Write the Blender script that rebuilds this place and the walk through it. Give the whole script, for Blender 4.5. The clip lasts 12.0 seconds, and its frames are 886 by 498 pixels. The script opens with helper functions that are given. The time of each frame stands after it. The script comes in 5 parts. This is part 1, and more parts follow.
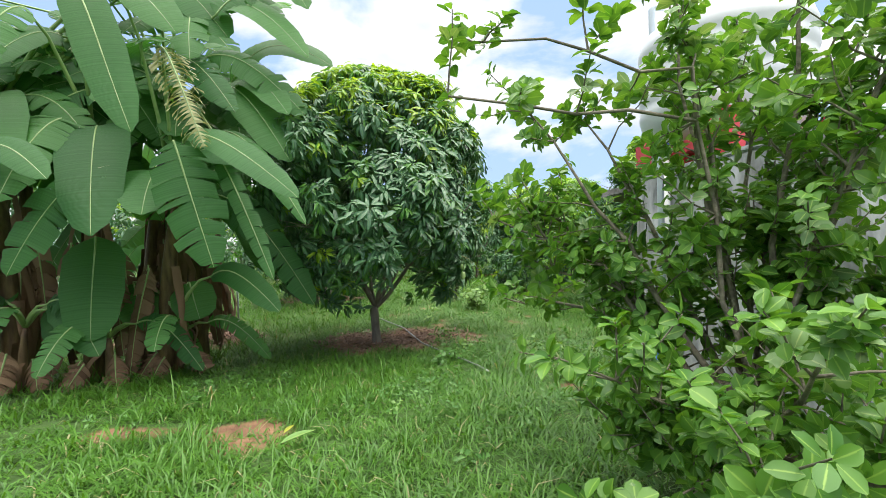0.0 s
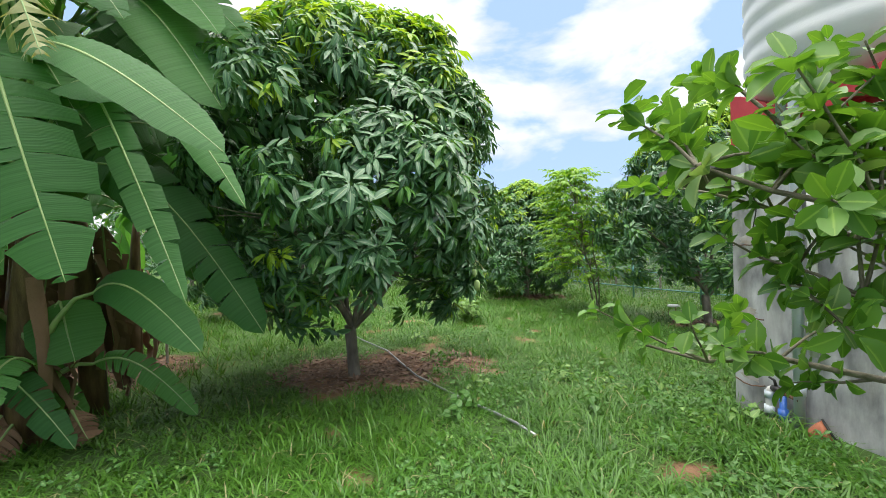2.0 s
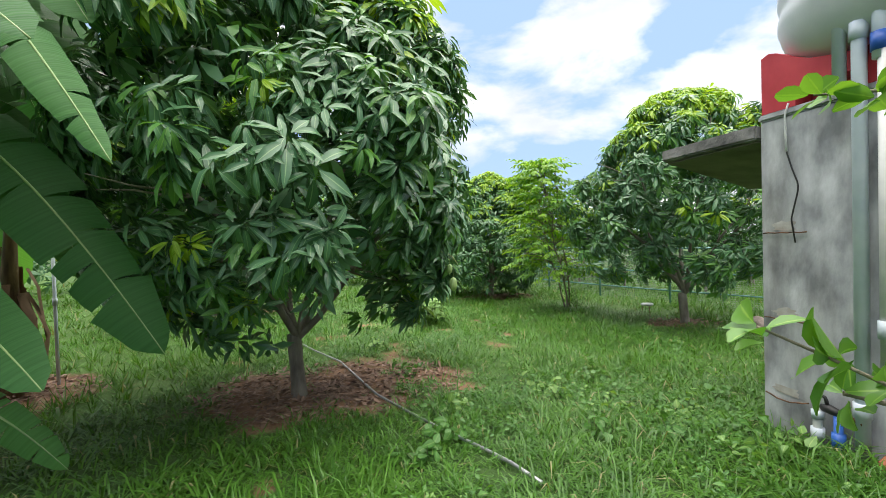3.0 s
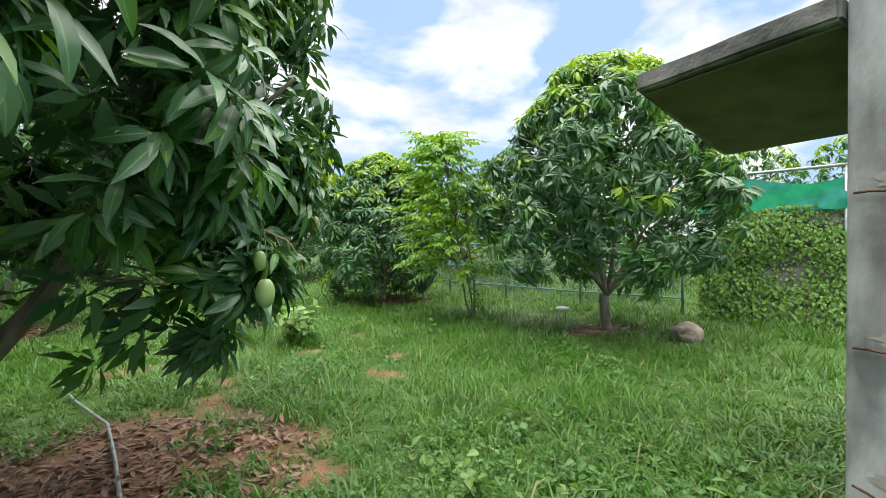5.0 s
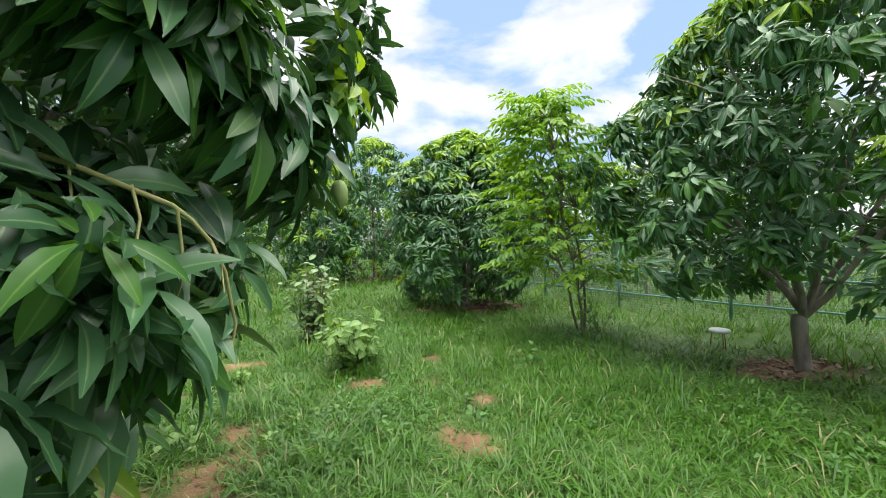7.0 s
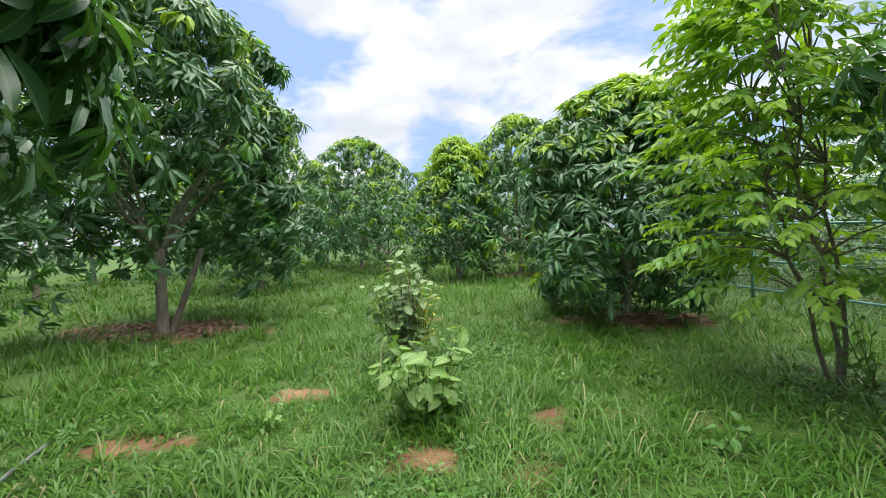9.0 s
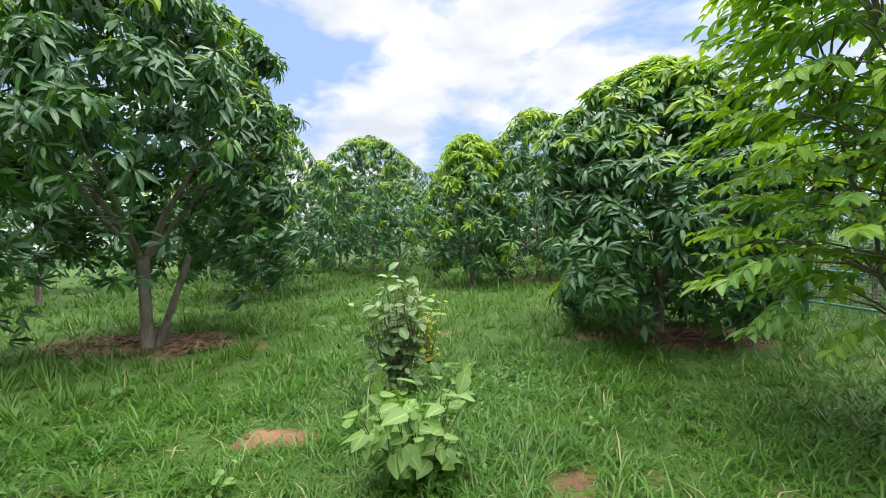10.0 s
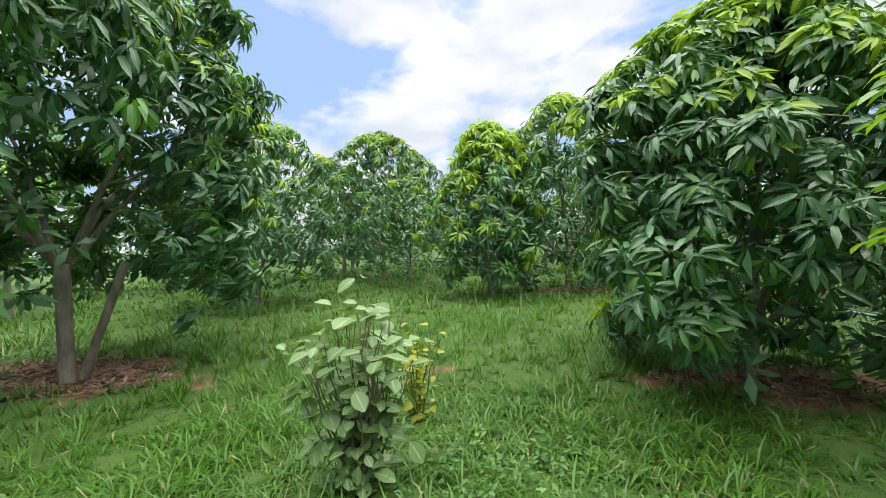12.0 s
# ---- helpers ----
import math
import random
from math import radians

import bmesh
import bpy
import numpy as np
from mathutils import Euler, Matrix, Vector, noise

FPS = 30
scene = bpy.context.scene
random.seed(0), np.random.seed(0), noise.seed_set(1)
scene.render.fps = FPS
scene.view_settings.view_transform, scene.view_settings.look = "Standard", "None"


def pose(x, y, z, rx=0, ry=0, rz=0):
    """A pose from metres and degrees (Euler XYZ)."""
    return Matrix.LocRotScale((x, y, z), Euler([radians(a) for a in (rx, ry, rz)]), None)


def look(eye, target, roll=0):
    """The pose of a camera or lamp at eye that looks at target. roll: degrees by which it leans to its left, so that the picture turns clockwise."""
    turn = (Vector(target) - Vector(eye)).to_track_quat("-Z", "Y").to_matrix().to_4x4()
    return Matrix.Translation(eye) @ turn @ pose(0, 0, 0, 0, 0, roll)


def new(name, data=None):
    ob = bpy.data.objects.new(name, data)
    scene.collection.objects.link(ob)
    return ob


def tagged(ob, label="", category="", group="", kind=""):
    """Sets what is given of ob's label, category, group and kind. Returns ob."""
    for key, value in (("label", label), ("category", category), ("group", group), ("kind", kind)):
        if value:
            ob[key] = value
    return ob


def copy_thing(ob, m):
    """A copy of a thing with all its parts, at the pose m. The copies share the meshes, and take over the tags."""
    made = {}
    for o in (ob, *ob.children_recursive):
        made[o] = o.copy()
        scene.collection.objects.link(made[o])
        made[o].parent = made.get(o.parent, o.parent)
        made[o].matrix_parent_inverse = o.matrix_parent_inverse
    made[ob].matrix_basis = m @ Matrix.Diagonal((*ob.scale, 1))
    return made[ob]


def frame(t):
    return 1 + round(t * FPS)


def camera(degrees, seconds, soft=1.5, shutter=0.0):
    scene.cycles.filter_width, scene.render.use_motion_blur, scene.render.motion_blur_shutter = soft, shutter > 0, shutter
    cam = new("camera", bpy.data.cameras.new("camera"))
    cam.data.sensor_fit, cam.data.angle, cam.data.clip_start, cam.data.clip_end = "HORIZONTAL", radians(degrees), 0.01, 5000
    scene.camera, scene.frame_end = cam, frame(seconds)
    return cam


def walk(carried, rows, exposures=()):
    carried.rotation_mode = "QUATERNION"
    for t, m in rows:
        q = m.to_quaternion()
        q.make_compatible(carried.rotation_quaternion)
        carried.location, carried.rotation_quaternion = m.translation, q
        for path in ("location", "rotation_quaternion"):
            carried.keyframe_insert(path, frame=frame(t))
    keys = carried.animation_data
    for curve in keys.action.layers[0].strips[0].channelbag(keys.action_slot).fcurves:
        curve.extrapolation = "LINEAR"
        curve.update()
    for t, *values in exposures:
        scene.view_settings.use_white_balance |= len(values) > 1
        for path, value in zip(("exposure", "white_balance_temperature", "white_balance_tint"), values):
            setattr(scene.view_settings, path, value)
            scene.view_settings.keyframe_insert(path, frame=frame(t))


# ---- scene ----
cam = camera(91.2, 12.0, soft=0.6)
METRES, EYE, TILT, LEAN, TURN = 12.2, 1.5, 0.0, 0.0, 0.0
ROWS = [
    (0.0, 0.0, 0.0, 0.0, -0.03, -1.01, 1.79),
    (0.5, -0.0093, 0.0464, 0.0018, 0.45, -0.9, 1.9),
    (1.0, -0.0244, 0.0858, -0.0024, -0.02, -0.82, 1.91),
    (1.5, -0.0354, 0.1286, -0.0048, -2.71, -0.83, 1.9),
    (2.0, -0.0399, 0.1703, -0.0039, -4.43, -0.86, 1.84),
    (2.5, -0.0492, 0.2133, -0.0066, -6.75, -0.98, 1.76),
    (3.0, -0.0445, 0.256, -0.0124, -10.36, -1.11, 1.69),
    (3.5, -0.0323, 0.2988, -0.0129, -13.26, -1.2, 1.58),
    (5.5, 0.0492, 0.4653, -0.0313, -26.01, -1.39, 0.7),
    (6.0, 0.0702, 0.5049, -0.0303, -27.06, -1.46, 0.63),
    (6.5, 0.0721, 0.5471, -0.0295, -25.01, -1.5, 0.56),
    (7.0, 0.068, 0.5809, -0.0343, -12.52, -1.46, 0.89),
    (7.5, 0.0804, 0.6206, -0.0395, -3.05, -1.46, 1.33),
    (9.5, 0.1372, 0.7707, -0.0355, 10.37, -2.18, 2.24),
    (10.0, 0.1346, 0.8024, -0.0309, 11.28, -2.04, 2.29),
    (10.5, 0.1436, 0.8427, -0.0344, 11.8, -1.82, 2.37),
    (11.0, 0.144, 0.8763, -0.0341, 12.58, -1.67, 2.29),
    (11.5, 0.1357, 0.9122, -0.031, 13.54, -1.48, 2.27),
    (12.0, 0.1241, 0.9447, -0.0352, 14.18, -1.25, 2.26),
]
walk(cam, [(t, pose(0, 0, EYE, TILT, LEAN, TURN) @ pose(METRES * x, METRES * y, METRES * z, 90 + pitch, roll, yaw)) for t, x, y, z, yaw, pitch, roll in ROWS],
     exposures=((0.0, 1.28), (5.5, 1.23), (7.0, 1.2), (9.5, 1.08), (12.0, 1.08)))

# ---------------------------------------------------------------- sky and sun
SUN_ELEVATION, SUN_AZIMUTH = radians(83), radians(75)  # azimuth clockwise from +y
world = bpy.data.worlds.new("sky")
scene.world = world
world.use_nodes = True
wt = world.node_tree
wt.nodes.clear()


def wnode(kind, **values):
    n = wt.nodes.new(kind)
    for key, value in values.items():
        n.inputs[key].default_value = value
    return n


w_out = wnode("ShaderNodeOutputWorld")
w_bg = wnode("ShaderNodeBackground", Strength=0.108)
w_sky = wnode("ShaderNodeTexSky")
w_sky.sky_type = "NISHITA"
w_sky.sun_disc = False
w_sky.sun_elevation, w_sky.sun_rotation = SUN_ELEVATION, SUN_AZIMUTH
w_sky.air_density, w_sky.dust_density = 1.0, 2.0
w_coord = wnode("ShaderNodeTexCoord")
w_map = wnode("ShaderNodeMapping", Scale=(1.0, 1.0, 2.1), Location=(0.35, 0.1, 0.62))
w_big = wnode("ShaderNodeTexNoise", Scale=3.3, Detail=10.0, Roughness=0.52, Distortion=0.2)
w_ramp = wnode("ShaderNodeValToRGB")
w_ramp.color_ramp.elements[0].position, w_ramp.color_ramp.elements[1].position = 0.415, 0.52
w_shade = wnode("ShaderNodeTexNoise", Scale=5.0, Detail=6.0, Roughness=0.5)
w_tone = wnode("ShaderNodeValToRGB")
w_tone.color_ramp.elements[0].position, w_tone.color_ramp.elements[1].position = 0.35, 0.62
w_tone.color_ramp.elements[0].color, w_tone.color_ramp.elements[1].color = (3.5, 3.7, 4.1, 1), (4.9, 4.9, 5.0, 1)
w_lift = wnode("ShaderNodeMix")
w_lift.data_type = "RGBA"
w_lift.inputs[0].default_value = 0.85
w_lift.inputs[7].default_value = (1.95, 2.8, 4.6, 1)
w_mix = wnode("ShaderNodeMix")
w_mix.data_type = "RGBA"
wt.links.new(w_coord.outputs["Generated"], w_map.inputs["Vector"])
wt.links.new(w_map.outputs["Vector"], w_big.inputs["Vector"])
wt.links.new(w_map.outputs["Vector"], w_shade.inputs["Vector"])
wt.links.new(w_big.outputs["Fac"], w_ramp.inputs["Fac"])
wt.links.new(w_shade.outputs["Fac"], w_tone.inputs["Fac"])
wt.links.new(w_sky.outputs["Color"], w_lift.inputs[6])
wt.links.new(w_ramp.outputs["Color"], w_mix.inputs[0])
wt.links.new(w_lift.outputs[2], w_mix.inputs[6])
wt.links.new(w_tone.outputs["Color"], w_mix.inputs[7])
wt.links.new(w_mix.outputs[2], w_bg.inputs["Color"])
wt.links.new(w_bg.outputs["Background"], w_out.inputs["Surface"])

sun_data = bpy.data.lights.new("sun", "SUN")
sun_data.energy, sun_data.angle, sun_data.color = 3.6, radians(95), (1.0, 0.94, 0.84)
sun = new("sun", sun_data)
sun_from = Vector((math.sin(SUN_AZIMUTH) * math.cos(SUN_ELEVATION), math.cos(SUN_AZIMUTH) * math.cos(SUN_ELEVATION), math.sin(SUN_ELEVATION)))
sun.matrix_world = look(sun_from * 60, (0, 0, 0))


# ---------------------------------------------------------------- materials
def material(name, low, high, rough=0.6, scale=6.0, detail=6.0, bump=0.2, spread="noise", through_light=0.0, fine=60.0, spec=0.5, metal=0.0, distance=0.02, stretch=(1, 1, 1)):
    """A principled surface whose colour runs from low to high: by noise, by loose piece, or by object; with a fine relief."""
    m = bpy.data.materials.new(name)
    m.use_nodes = True
    t = m.node_tree
    p = t.nodes["Principled BSDF"]
    p.inputs["Roughness"].default_value, p.inputs["Metallic"].default_value = rough, metal
    p.inputs["Specular IOR Level"].default_value = spec
    coord = t.nodes.new("ShaderNodeTexCoord")
    mapping = t.nodes.new("ShaderNodeMapping")
    mapping.inputs["Scale"].default_value = stretch
    t.links.new(coord.outputs["Object"], mapping.inputs["Vector"])
    n = t.nodes.new("ShaderNodeTexNoise")
    n.inputs["Scale"].default_value, n.inputs["Detail"].default_value = scale, detail
    t.links.new(mapping.outputs["Vector"], n.inputs["Vector"])
    ramp = t.nodes.new("ShaderNodeValToRGB")
    ramp.color_ramp.elements[0].color, ramp.color_ramp.elements[1].color = (*low, 1), (*high, 1)
    if spread == "noise":
        ramp.color_ramp.elements[0].position, ramp.color_ramp.elements[1].position = 0.3, 0.7
        t.links.new(n.outputs["Fac"], ramp.inputs["Fac"])
    else:
        rnd = t.nodes.new("ShaderNodeNewGeometry").outputs["Random Per Island"] if spread == "island" else t.nodes.new("ShaderNodeObjectInfo").outputs["Random"]
        mixed = t.nodes.new("ShaderNodeMath")
        mixed.operation = "MULTIPLY_ADD"
        share = 0.4 if "grass" in name else 0.65
        mixed.inputs[1].default_value = share
        part_noise = t.nodes.new("ShaderNodeMath")
        part_noise.operation = "MULTIPLY"
        part_noise.inputs[1].default_value = 1 - share
        t.links.new(n.outputs["Fac"], part_noise.inputs[0])
        t.links.new(rnd, mixed.inputs[0])
        t.links.new(part_noise.outputs[0], mixed.inputs[2])
        t.links.new(mixed.outputs[0], ramp.inputs["Fac"])
    colour = ramp.outputs["Color"]
    if spread == "island" and through_light and "grass" not in name:
        # a paler line along the midrib
        rib = t.nodes.new("ShaderNodeAttribute")
        rib.attribute_name = "rib"
        line = t.nodes.new("ShaderNodeValToRGB")
        line.color_ramp.elements[0].position, line.color_ramp.elements[1].position = 0.86, 0.97
        paler = t.nodes.new("ShaderNodeMix")
        paler.data_type = "RGBA"
        paler.inputs[7].default_value = (min(1, high[0] * 1.5 + 0.05), min(1, high[1] * 1.25 + 0.05), high[2] * 1.2 + 0.02, 1)
        t.links.new(rib.outputs["Fac"], line.inputs["Fac"])
        t.links.new(line.outputs["Color"], paler.inputs[0])
        t.links.new(colour, paler.inputs[6])
        colour = paler.outputs[2]
    t.links.new(colour, p.inputs["Base Color"])
    if bump:
        f = t.nodes.new("ShaderNodeTexNoise")
        f.inputs["Scale"].default_value, f.inputs["Detail"].default_value = fine, 4
        t.links.new(mapping.outputs["Vector"], f.inputs["Vector"])
        b = t.nodes.new("ShaderNodeBump")
        b.inputs["Strength"].default_value, b.inputs["Distance"].default_value = bump, distance
        t.links.new(f.outputs["Fac"], b.inputs["Height"])
        t.links.new(b.outputs["Normal"], p.inputs["Normal"])
    if through_light:
        tr = t.nodes.new("ShaderNodeBsdfTranslucent")
        warm = t.nodes.new("ShaderNodeMix")
        warm.data_type, warm.blend_type = "RGBA", "MULTIPLY"
        warm.inputs[0].default_value = 1.0
        warm.inputs[7].default_value = (1.9, 1.7, 0.7, 1)
        t.links.new(ramp.outputs["Color"], warm.inputs[6])
        t.links.new(warm.outputs[2], tr.inputs["Color"])
        mx = t.nodes.new("ShaderNodeMixShader")
        mx.inputs["Fac"].default_value = through_light
        t.links.new(p.outputs[0], mx.inputs[1])
        t.links.new(tr.outputs[0], mx.inputs[2])
        t.links.new(mx.outputs[0], t.nodes["Material Output"].inputs["Surface"])
    return m


M_MANGO = material("mango_leaf", (0.028, 0.098, 0.042), (0.102, 0.23, 0.102), 0.32, 3, spread="island", bump=0, through_light=0.15)
# yellow-green for young growth and for the light on the crown tops
M_MANGO_YOUNG_TOPLIT = material("young_toplit_mango_leaf", (0.15, 0.31, 0.02), (0.32, 0.48, 0.04), 0.42, 3, spread="island", bump=0, through_light=0.35)
M_MANGO_FRESH = material("fresh_mango_leaf", (0.05, 0.17, 0.035), (0.12, 0.29, 0.06), 0.4, 3, spread="island", bump=0, through_light=0.3)
M_LIME = material("lime_leaf", (0.04, 0.145, 0.022), (0.16, 0.335, 0.05), 0.42, 3, spread="island", bump=0, through_light=0.32)
M_LIME_PALE = material("lime_leaf_pale", (0.12, 0.25, 0.085), (0.26, 0.39, 0.17), 0.45, 3, spread="island", bump=0, through_light=0.25)
M_LIGHT_LEAF = material("custard_leaf", (0.085, 0.21, 0.018), (0.24, 0.43, 0.035), 0.5, 3, spread="island", bump=0, through_light=0.4)
M_BANANA = material("banana_leaf", (0.026, 0.115, 0.032), (0.09, 0.255, 0.066), 0.5, 1.5, spread="object", bump=0.15, fine=25, through_light=0.4, spec=0.3)
M_BANANA_DRY = material("pale_dry_banana_leaf", (0.2, 0.24, 0.09), (0.36, 0.37, 0.19), 0.6, 4, bump=0.15, through_light=0.3)
M_MIDRIB = material("midrib", (0.2, 0.32, 0.1), (0.3, 0.42, 0.16), 0.45, 8, bump=0.1)
M_BANANA_STEM = material("banana_stem", (0.07, 0.035, 0.02), (0.22, 0.15, 0.06), 0.6, 5, bump=0.4, stretch=(3, 3, 0.6))
M_HUSK = material("dry_husk", (0.1, 0.05, 0.025), (0.27, 0.17, 0.1), 0.8, 6, spread="island", bump=0.3)
M_BARK = material("mango_bark", (0.12, 0.105, 0.085), (0.3, 0.27, 0.225), 0.85, 9, bump=0.7, fine=35, stretch=(1, 1, 0.4))
M_BARK_LIME = material("lime_bark", (0.1, 0.09, 0.065), (0.26, 0.23, 0.17), 0.8, 14, bump=0.6, fine=50)
M_TWIG = material("green_twig", (0.08, 0.14, 0.04), (0.17, 0.22, 0.08), 0.6, 10, bump=0.2)
M_PANICLE = material("bare_fruit_stalk", (0.3, 0.32, 0.12), (0.42, 0.36, 0.16), 0.55, 10, bump=0.2)
M_GRASS = material("grass_blade", (0.015, 0.075, 0.009), (0.125, 0.285, 0.036), 0.4, 2.2, 5, spread="island", bump=0, through_light=0.25, spec=0.38)
M_GRASS_DRY = material("dry_grass", (0.2, 0.21, 0.09), (0.33, 0.32, 0.16), 0.7, 2, spread="island", bump=0, through_light=0.2)
M_WEED = material("weed_leaf", (0.04, 0.14, 0.028), (0.11, 0.26, 0.055), 0.5, 3, spread="island", bump=0, through_light=0.3)
M_WEED_PALE = material("pale_weed_leaf", (0.1, 0.23, 0.05), (0.21, 0.36, 0.1), 0.5, 3, spread="island", bump=0, through_light=0.3)
M_CITRUS = material("citrus_leaf", (0.075, 0.175, 0.055), (0.23, 0.36, 0.16), 0.42, 3, spread="island", bump=0, through_light=0.2)
M_YELLOW = material("yellowing_leaf", (0.2, 0.27, 0.03), (0.4, 0.4, 0.05), 0.5, 3, spread="island", bump=0, through_light=0.3)
M_VINE = material("vine_leaf", (0.10, 0.25, 0.04), (0.27, 0.44, 0.1), 0.5, 2, spread="island", bump=0, through_light=0.25)
M_LITTER = material("dry_leaf_litter", (0.09, 0.05, 0.035), (0.38, 0.25, 0.18), 0.8, 4, spread="island", bump=0.1)
M_CONCRETE = material("weathered_concrete", (0.2, 0.21, 0.225), (0.56, 0.58, 0.6), 0.85, 3.6, 12, bump=0.22, fine=26, stretch=(1.3, 1.3, 0.7))
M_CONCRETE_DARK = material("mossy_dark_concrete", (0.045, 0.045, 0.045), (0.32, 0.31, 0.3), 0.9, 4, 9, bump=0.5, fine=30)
M_PLASTER_GREEN = material("dark_olive_soffit", (0.1, 0.09, 0.07), (0.2, 0.18, 0.14), 0.9, 3, 8, bump=0.2)
M_RED = material("red_paint", (0.42, 0.03, 0.045), (0.58, 0.06, 0.075), 0.5, 4, bump=0.04, fine=40)
M_TANK = material("white_tank_plastic", (0.5, 0.54, 0.56), (0.68, 0.7, 0.7), 0.45, 1.5, bump=0.05)
M_PVC = material("grey_blue_pvc", (0.48, 0.55, 0.62), (0.6, 0.66, 0.72), 0.4, 5, bump=0.08)
M_PVC_WHITE = material("white_pvc", (0.55, 0.56, 0.56), (0.72, 0.72, 0.7), 0.4, 5, bump=0.05)
M_BLUE = material("blue_plastic", (0.02, 0.09, 0.4), (0.04, 0.14, 0.5), 0.4, 5, bump=0.05)
M_BLACK = material("black_plastic", (0.012, 0.012, 0.013), (0.03, 0.03, 0.03), 0.5, 5, bump=0.05)
M_RUST = material("rusted_iron", (0.05, 0.025, 0.015), (0.2, 0.1, 0.05), 0.85, 20, bump=0.4)
M_RUST_STAIN = material("rust_stained_render", (0.3, 0.27, 0.23), (0.47, 0.46, 0.44), 0.9, 9, bump=0.15, fine=40)
M_TERRACOTTA = material("terracotta", (0.3, 0.1, 0.05), (0.45, 0.17, 0.09), 0.8, 8, bump=0.2)
M_ROCK = material("weathered_rock", (0.2, 0.15, 0.13), (0.43, 0.35, 0.31), 0.9, 7, 9, bump=0.7, fine=25)
M_NET = material("teal_shade_net", (0.01, 0.2, 0.19), (0.03, 0.34, 0.31), 0.6, 5, bump=0.3, fine=120, through_light=0.35)
M_NET_GREY = material("grey_net", (0.2, 0.24, 0.22), (0.32, 0.36, 0.33), 0.7, 5, bump=0.2)
M_STEEL = material("galvanised_steel", (0.3, 0.32, 0.33), (0.5, 0.52, 0.53), 0.45, 10, bump=0.1, metal=0.7)
M_TEAL_PIPE = material("teal_rail", (0.08, 0.22, 0.22), (0.16, 0.34, 0.33), 0.5, 6, bump=0.1)
M_WOOD = material("brown_door_wood", (0.08, 0.035, 0.02), (0.19, 0.09, 0.05), 0.6, 6, bump=0.3, stretch=(6, 6, 0.5))
M_WHITE = material("white_enamel", (0.62, 0.66, 0.66), (0.78, 0.8, 0.8), 0.35, 6, bump=0.05)
M_FRUIT = material("green_mango_fruit", (0.2, 0.33, 0.1), (0.33, 0.44, 0.17), 0.4, 7, bump=0.05)

for n in M_CONCRETE.node_tree.nodes:
    if n.bl_idname == "ShaderNodeValToRGB":
        n.color_ramp.elements[0].position, n.color_ramp.elements[1].position = 0.35, 0.68

# vertical run-off streaks on the concrete
ct = M_CONCRETE.node_tree
c_map = ct.nodes.new("ShaderNodeMapping")
c_map.inputs["Scale"].default_value = (2.4, 2.4, 0.6)
c_noise = ct.nodes.new("ShaderNodeTexNoise")
c_noise.inputs["Scale"].default_value, c_noise.inputs["Detail"].default_value = 1.6, 8
c_ramp = ct.nodes.new("ShaderNodeValToRGB")
c_ramp.color_ramp.elements[0].position, c_ramp.color_ramp.elements[1].position = 0.36, 0.56
c_ramp.color_ramp.elements[0].color, c_ramp.color_ramp.elements[1].color = (0.5, 0.48, 0.42, 1), (1, 1, 1, 1)
c_mix = ct.nodes.new("ShaderNodeMix")
c_mix.data_type, c_mix.blend_type = "RGBA", "MULTIPLY"
c_mix.inputs[0].default_value = 0.55
c_old = next(k for k in ct.links if k.to_socket.name == "Base Color").from_socket
ct.links.new(next(n for n in ct.nodes if n.bl_idname == "ShaderNodeTexCoord").outputs["Object"], c_map.inputs["Vector"])
ct.links.new(c_map.outputs["Vector"], c_noise.inputs["Vector"])
ct.links.new(c_noise.outputs["Fac"], c_ramp.inputs["Fac"])
ct.links.new(c_old, c_mix.inputs[6])
ct.links.new(c_ramp.outputs["Color"], c_mix.inputs[7])
ct.links.new(c_mix.outputs[2], ct.nodes["Principled BSDF"].inputs["Base Color"])

# fine cross veins on the banana leaves
bt = M_BANANA.node_tree
v_attr = bt.nodes.new("ShaderNodeAttribute")
v_attr.attribute_name = "along"
v_mul = bt.nodes.new("ShaderNodeMath")
v_mul.operation = "MULTIPLY"
v_mul.inputs[1].default_value = 640.0
v_sin = bt.nodes.new("ShaderNodeMath")
v_sin.operation = "SINE"
v_bump = bt.nodes.new("ShaderNodeBump")
v_bump.inputs["Strength"].default_value, v_bump.inputs["Distance"].default_value = 0.22, 0.003
bt.links.new(v_attr.outputs["Fac"], v_mul.inputs[0])
bt.links.new(v_mul.outputs[0], v_sin.inputs[0])
bt.links.new(v_sin.outputs[0], v_bump.inputs["Height"])
bt.links.new(v_bump.outputs["Normal"], bt.nodes["Principled BSDF"].inputs["Normal"])

# broad lighter and darker ribs across the blade
v_band = bt.nodes.new("ShaderNodeTexNoise")
v_band.noise_dimensions = "1D"
v_band.inputs["Scale"].default_value, v_band.inputs["Detail"].default_value = 55.0, 3.0
v_tone = bt.nodes.new("ShaderNodeValToRGB")
v_tone.color_ramp.elements[0].position, v_tone.color_ramp.elements[1].position = 0.35, 0.65
v_tone.color_ramp.elements[0].color, v_tone.color_ramp.elements[1].color = (0.7, 0.74, 0.7, 1), (1.15, 1.1, 1.1, 1)
v_mix = bt.nodes.new("ShaderNodeMix")
v_mix.data_type, v_mix.blend_type = "RGBA", "MULTIPLY"
v_mix.inputs[0].default_value = 1.0
v_old = next(k for k in bt.links if k.to_socket.name == "Base Color").from_socket
bt.links.new(v_attr.outputs["Fac"], v_band.inputs["W"])
bt.links.new(v_band.outputs["Fac"], v_tone.inputs["Fac"])
bt.links.new(v_old, v_mix.inputs[6])
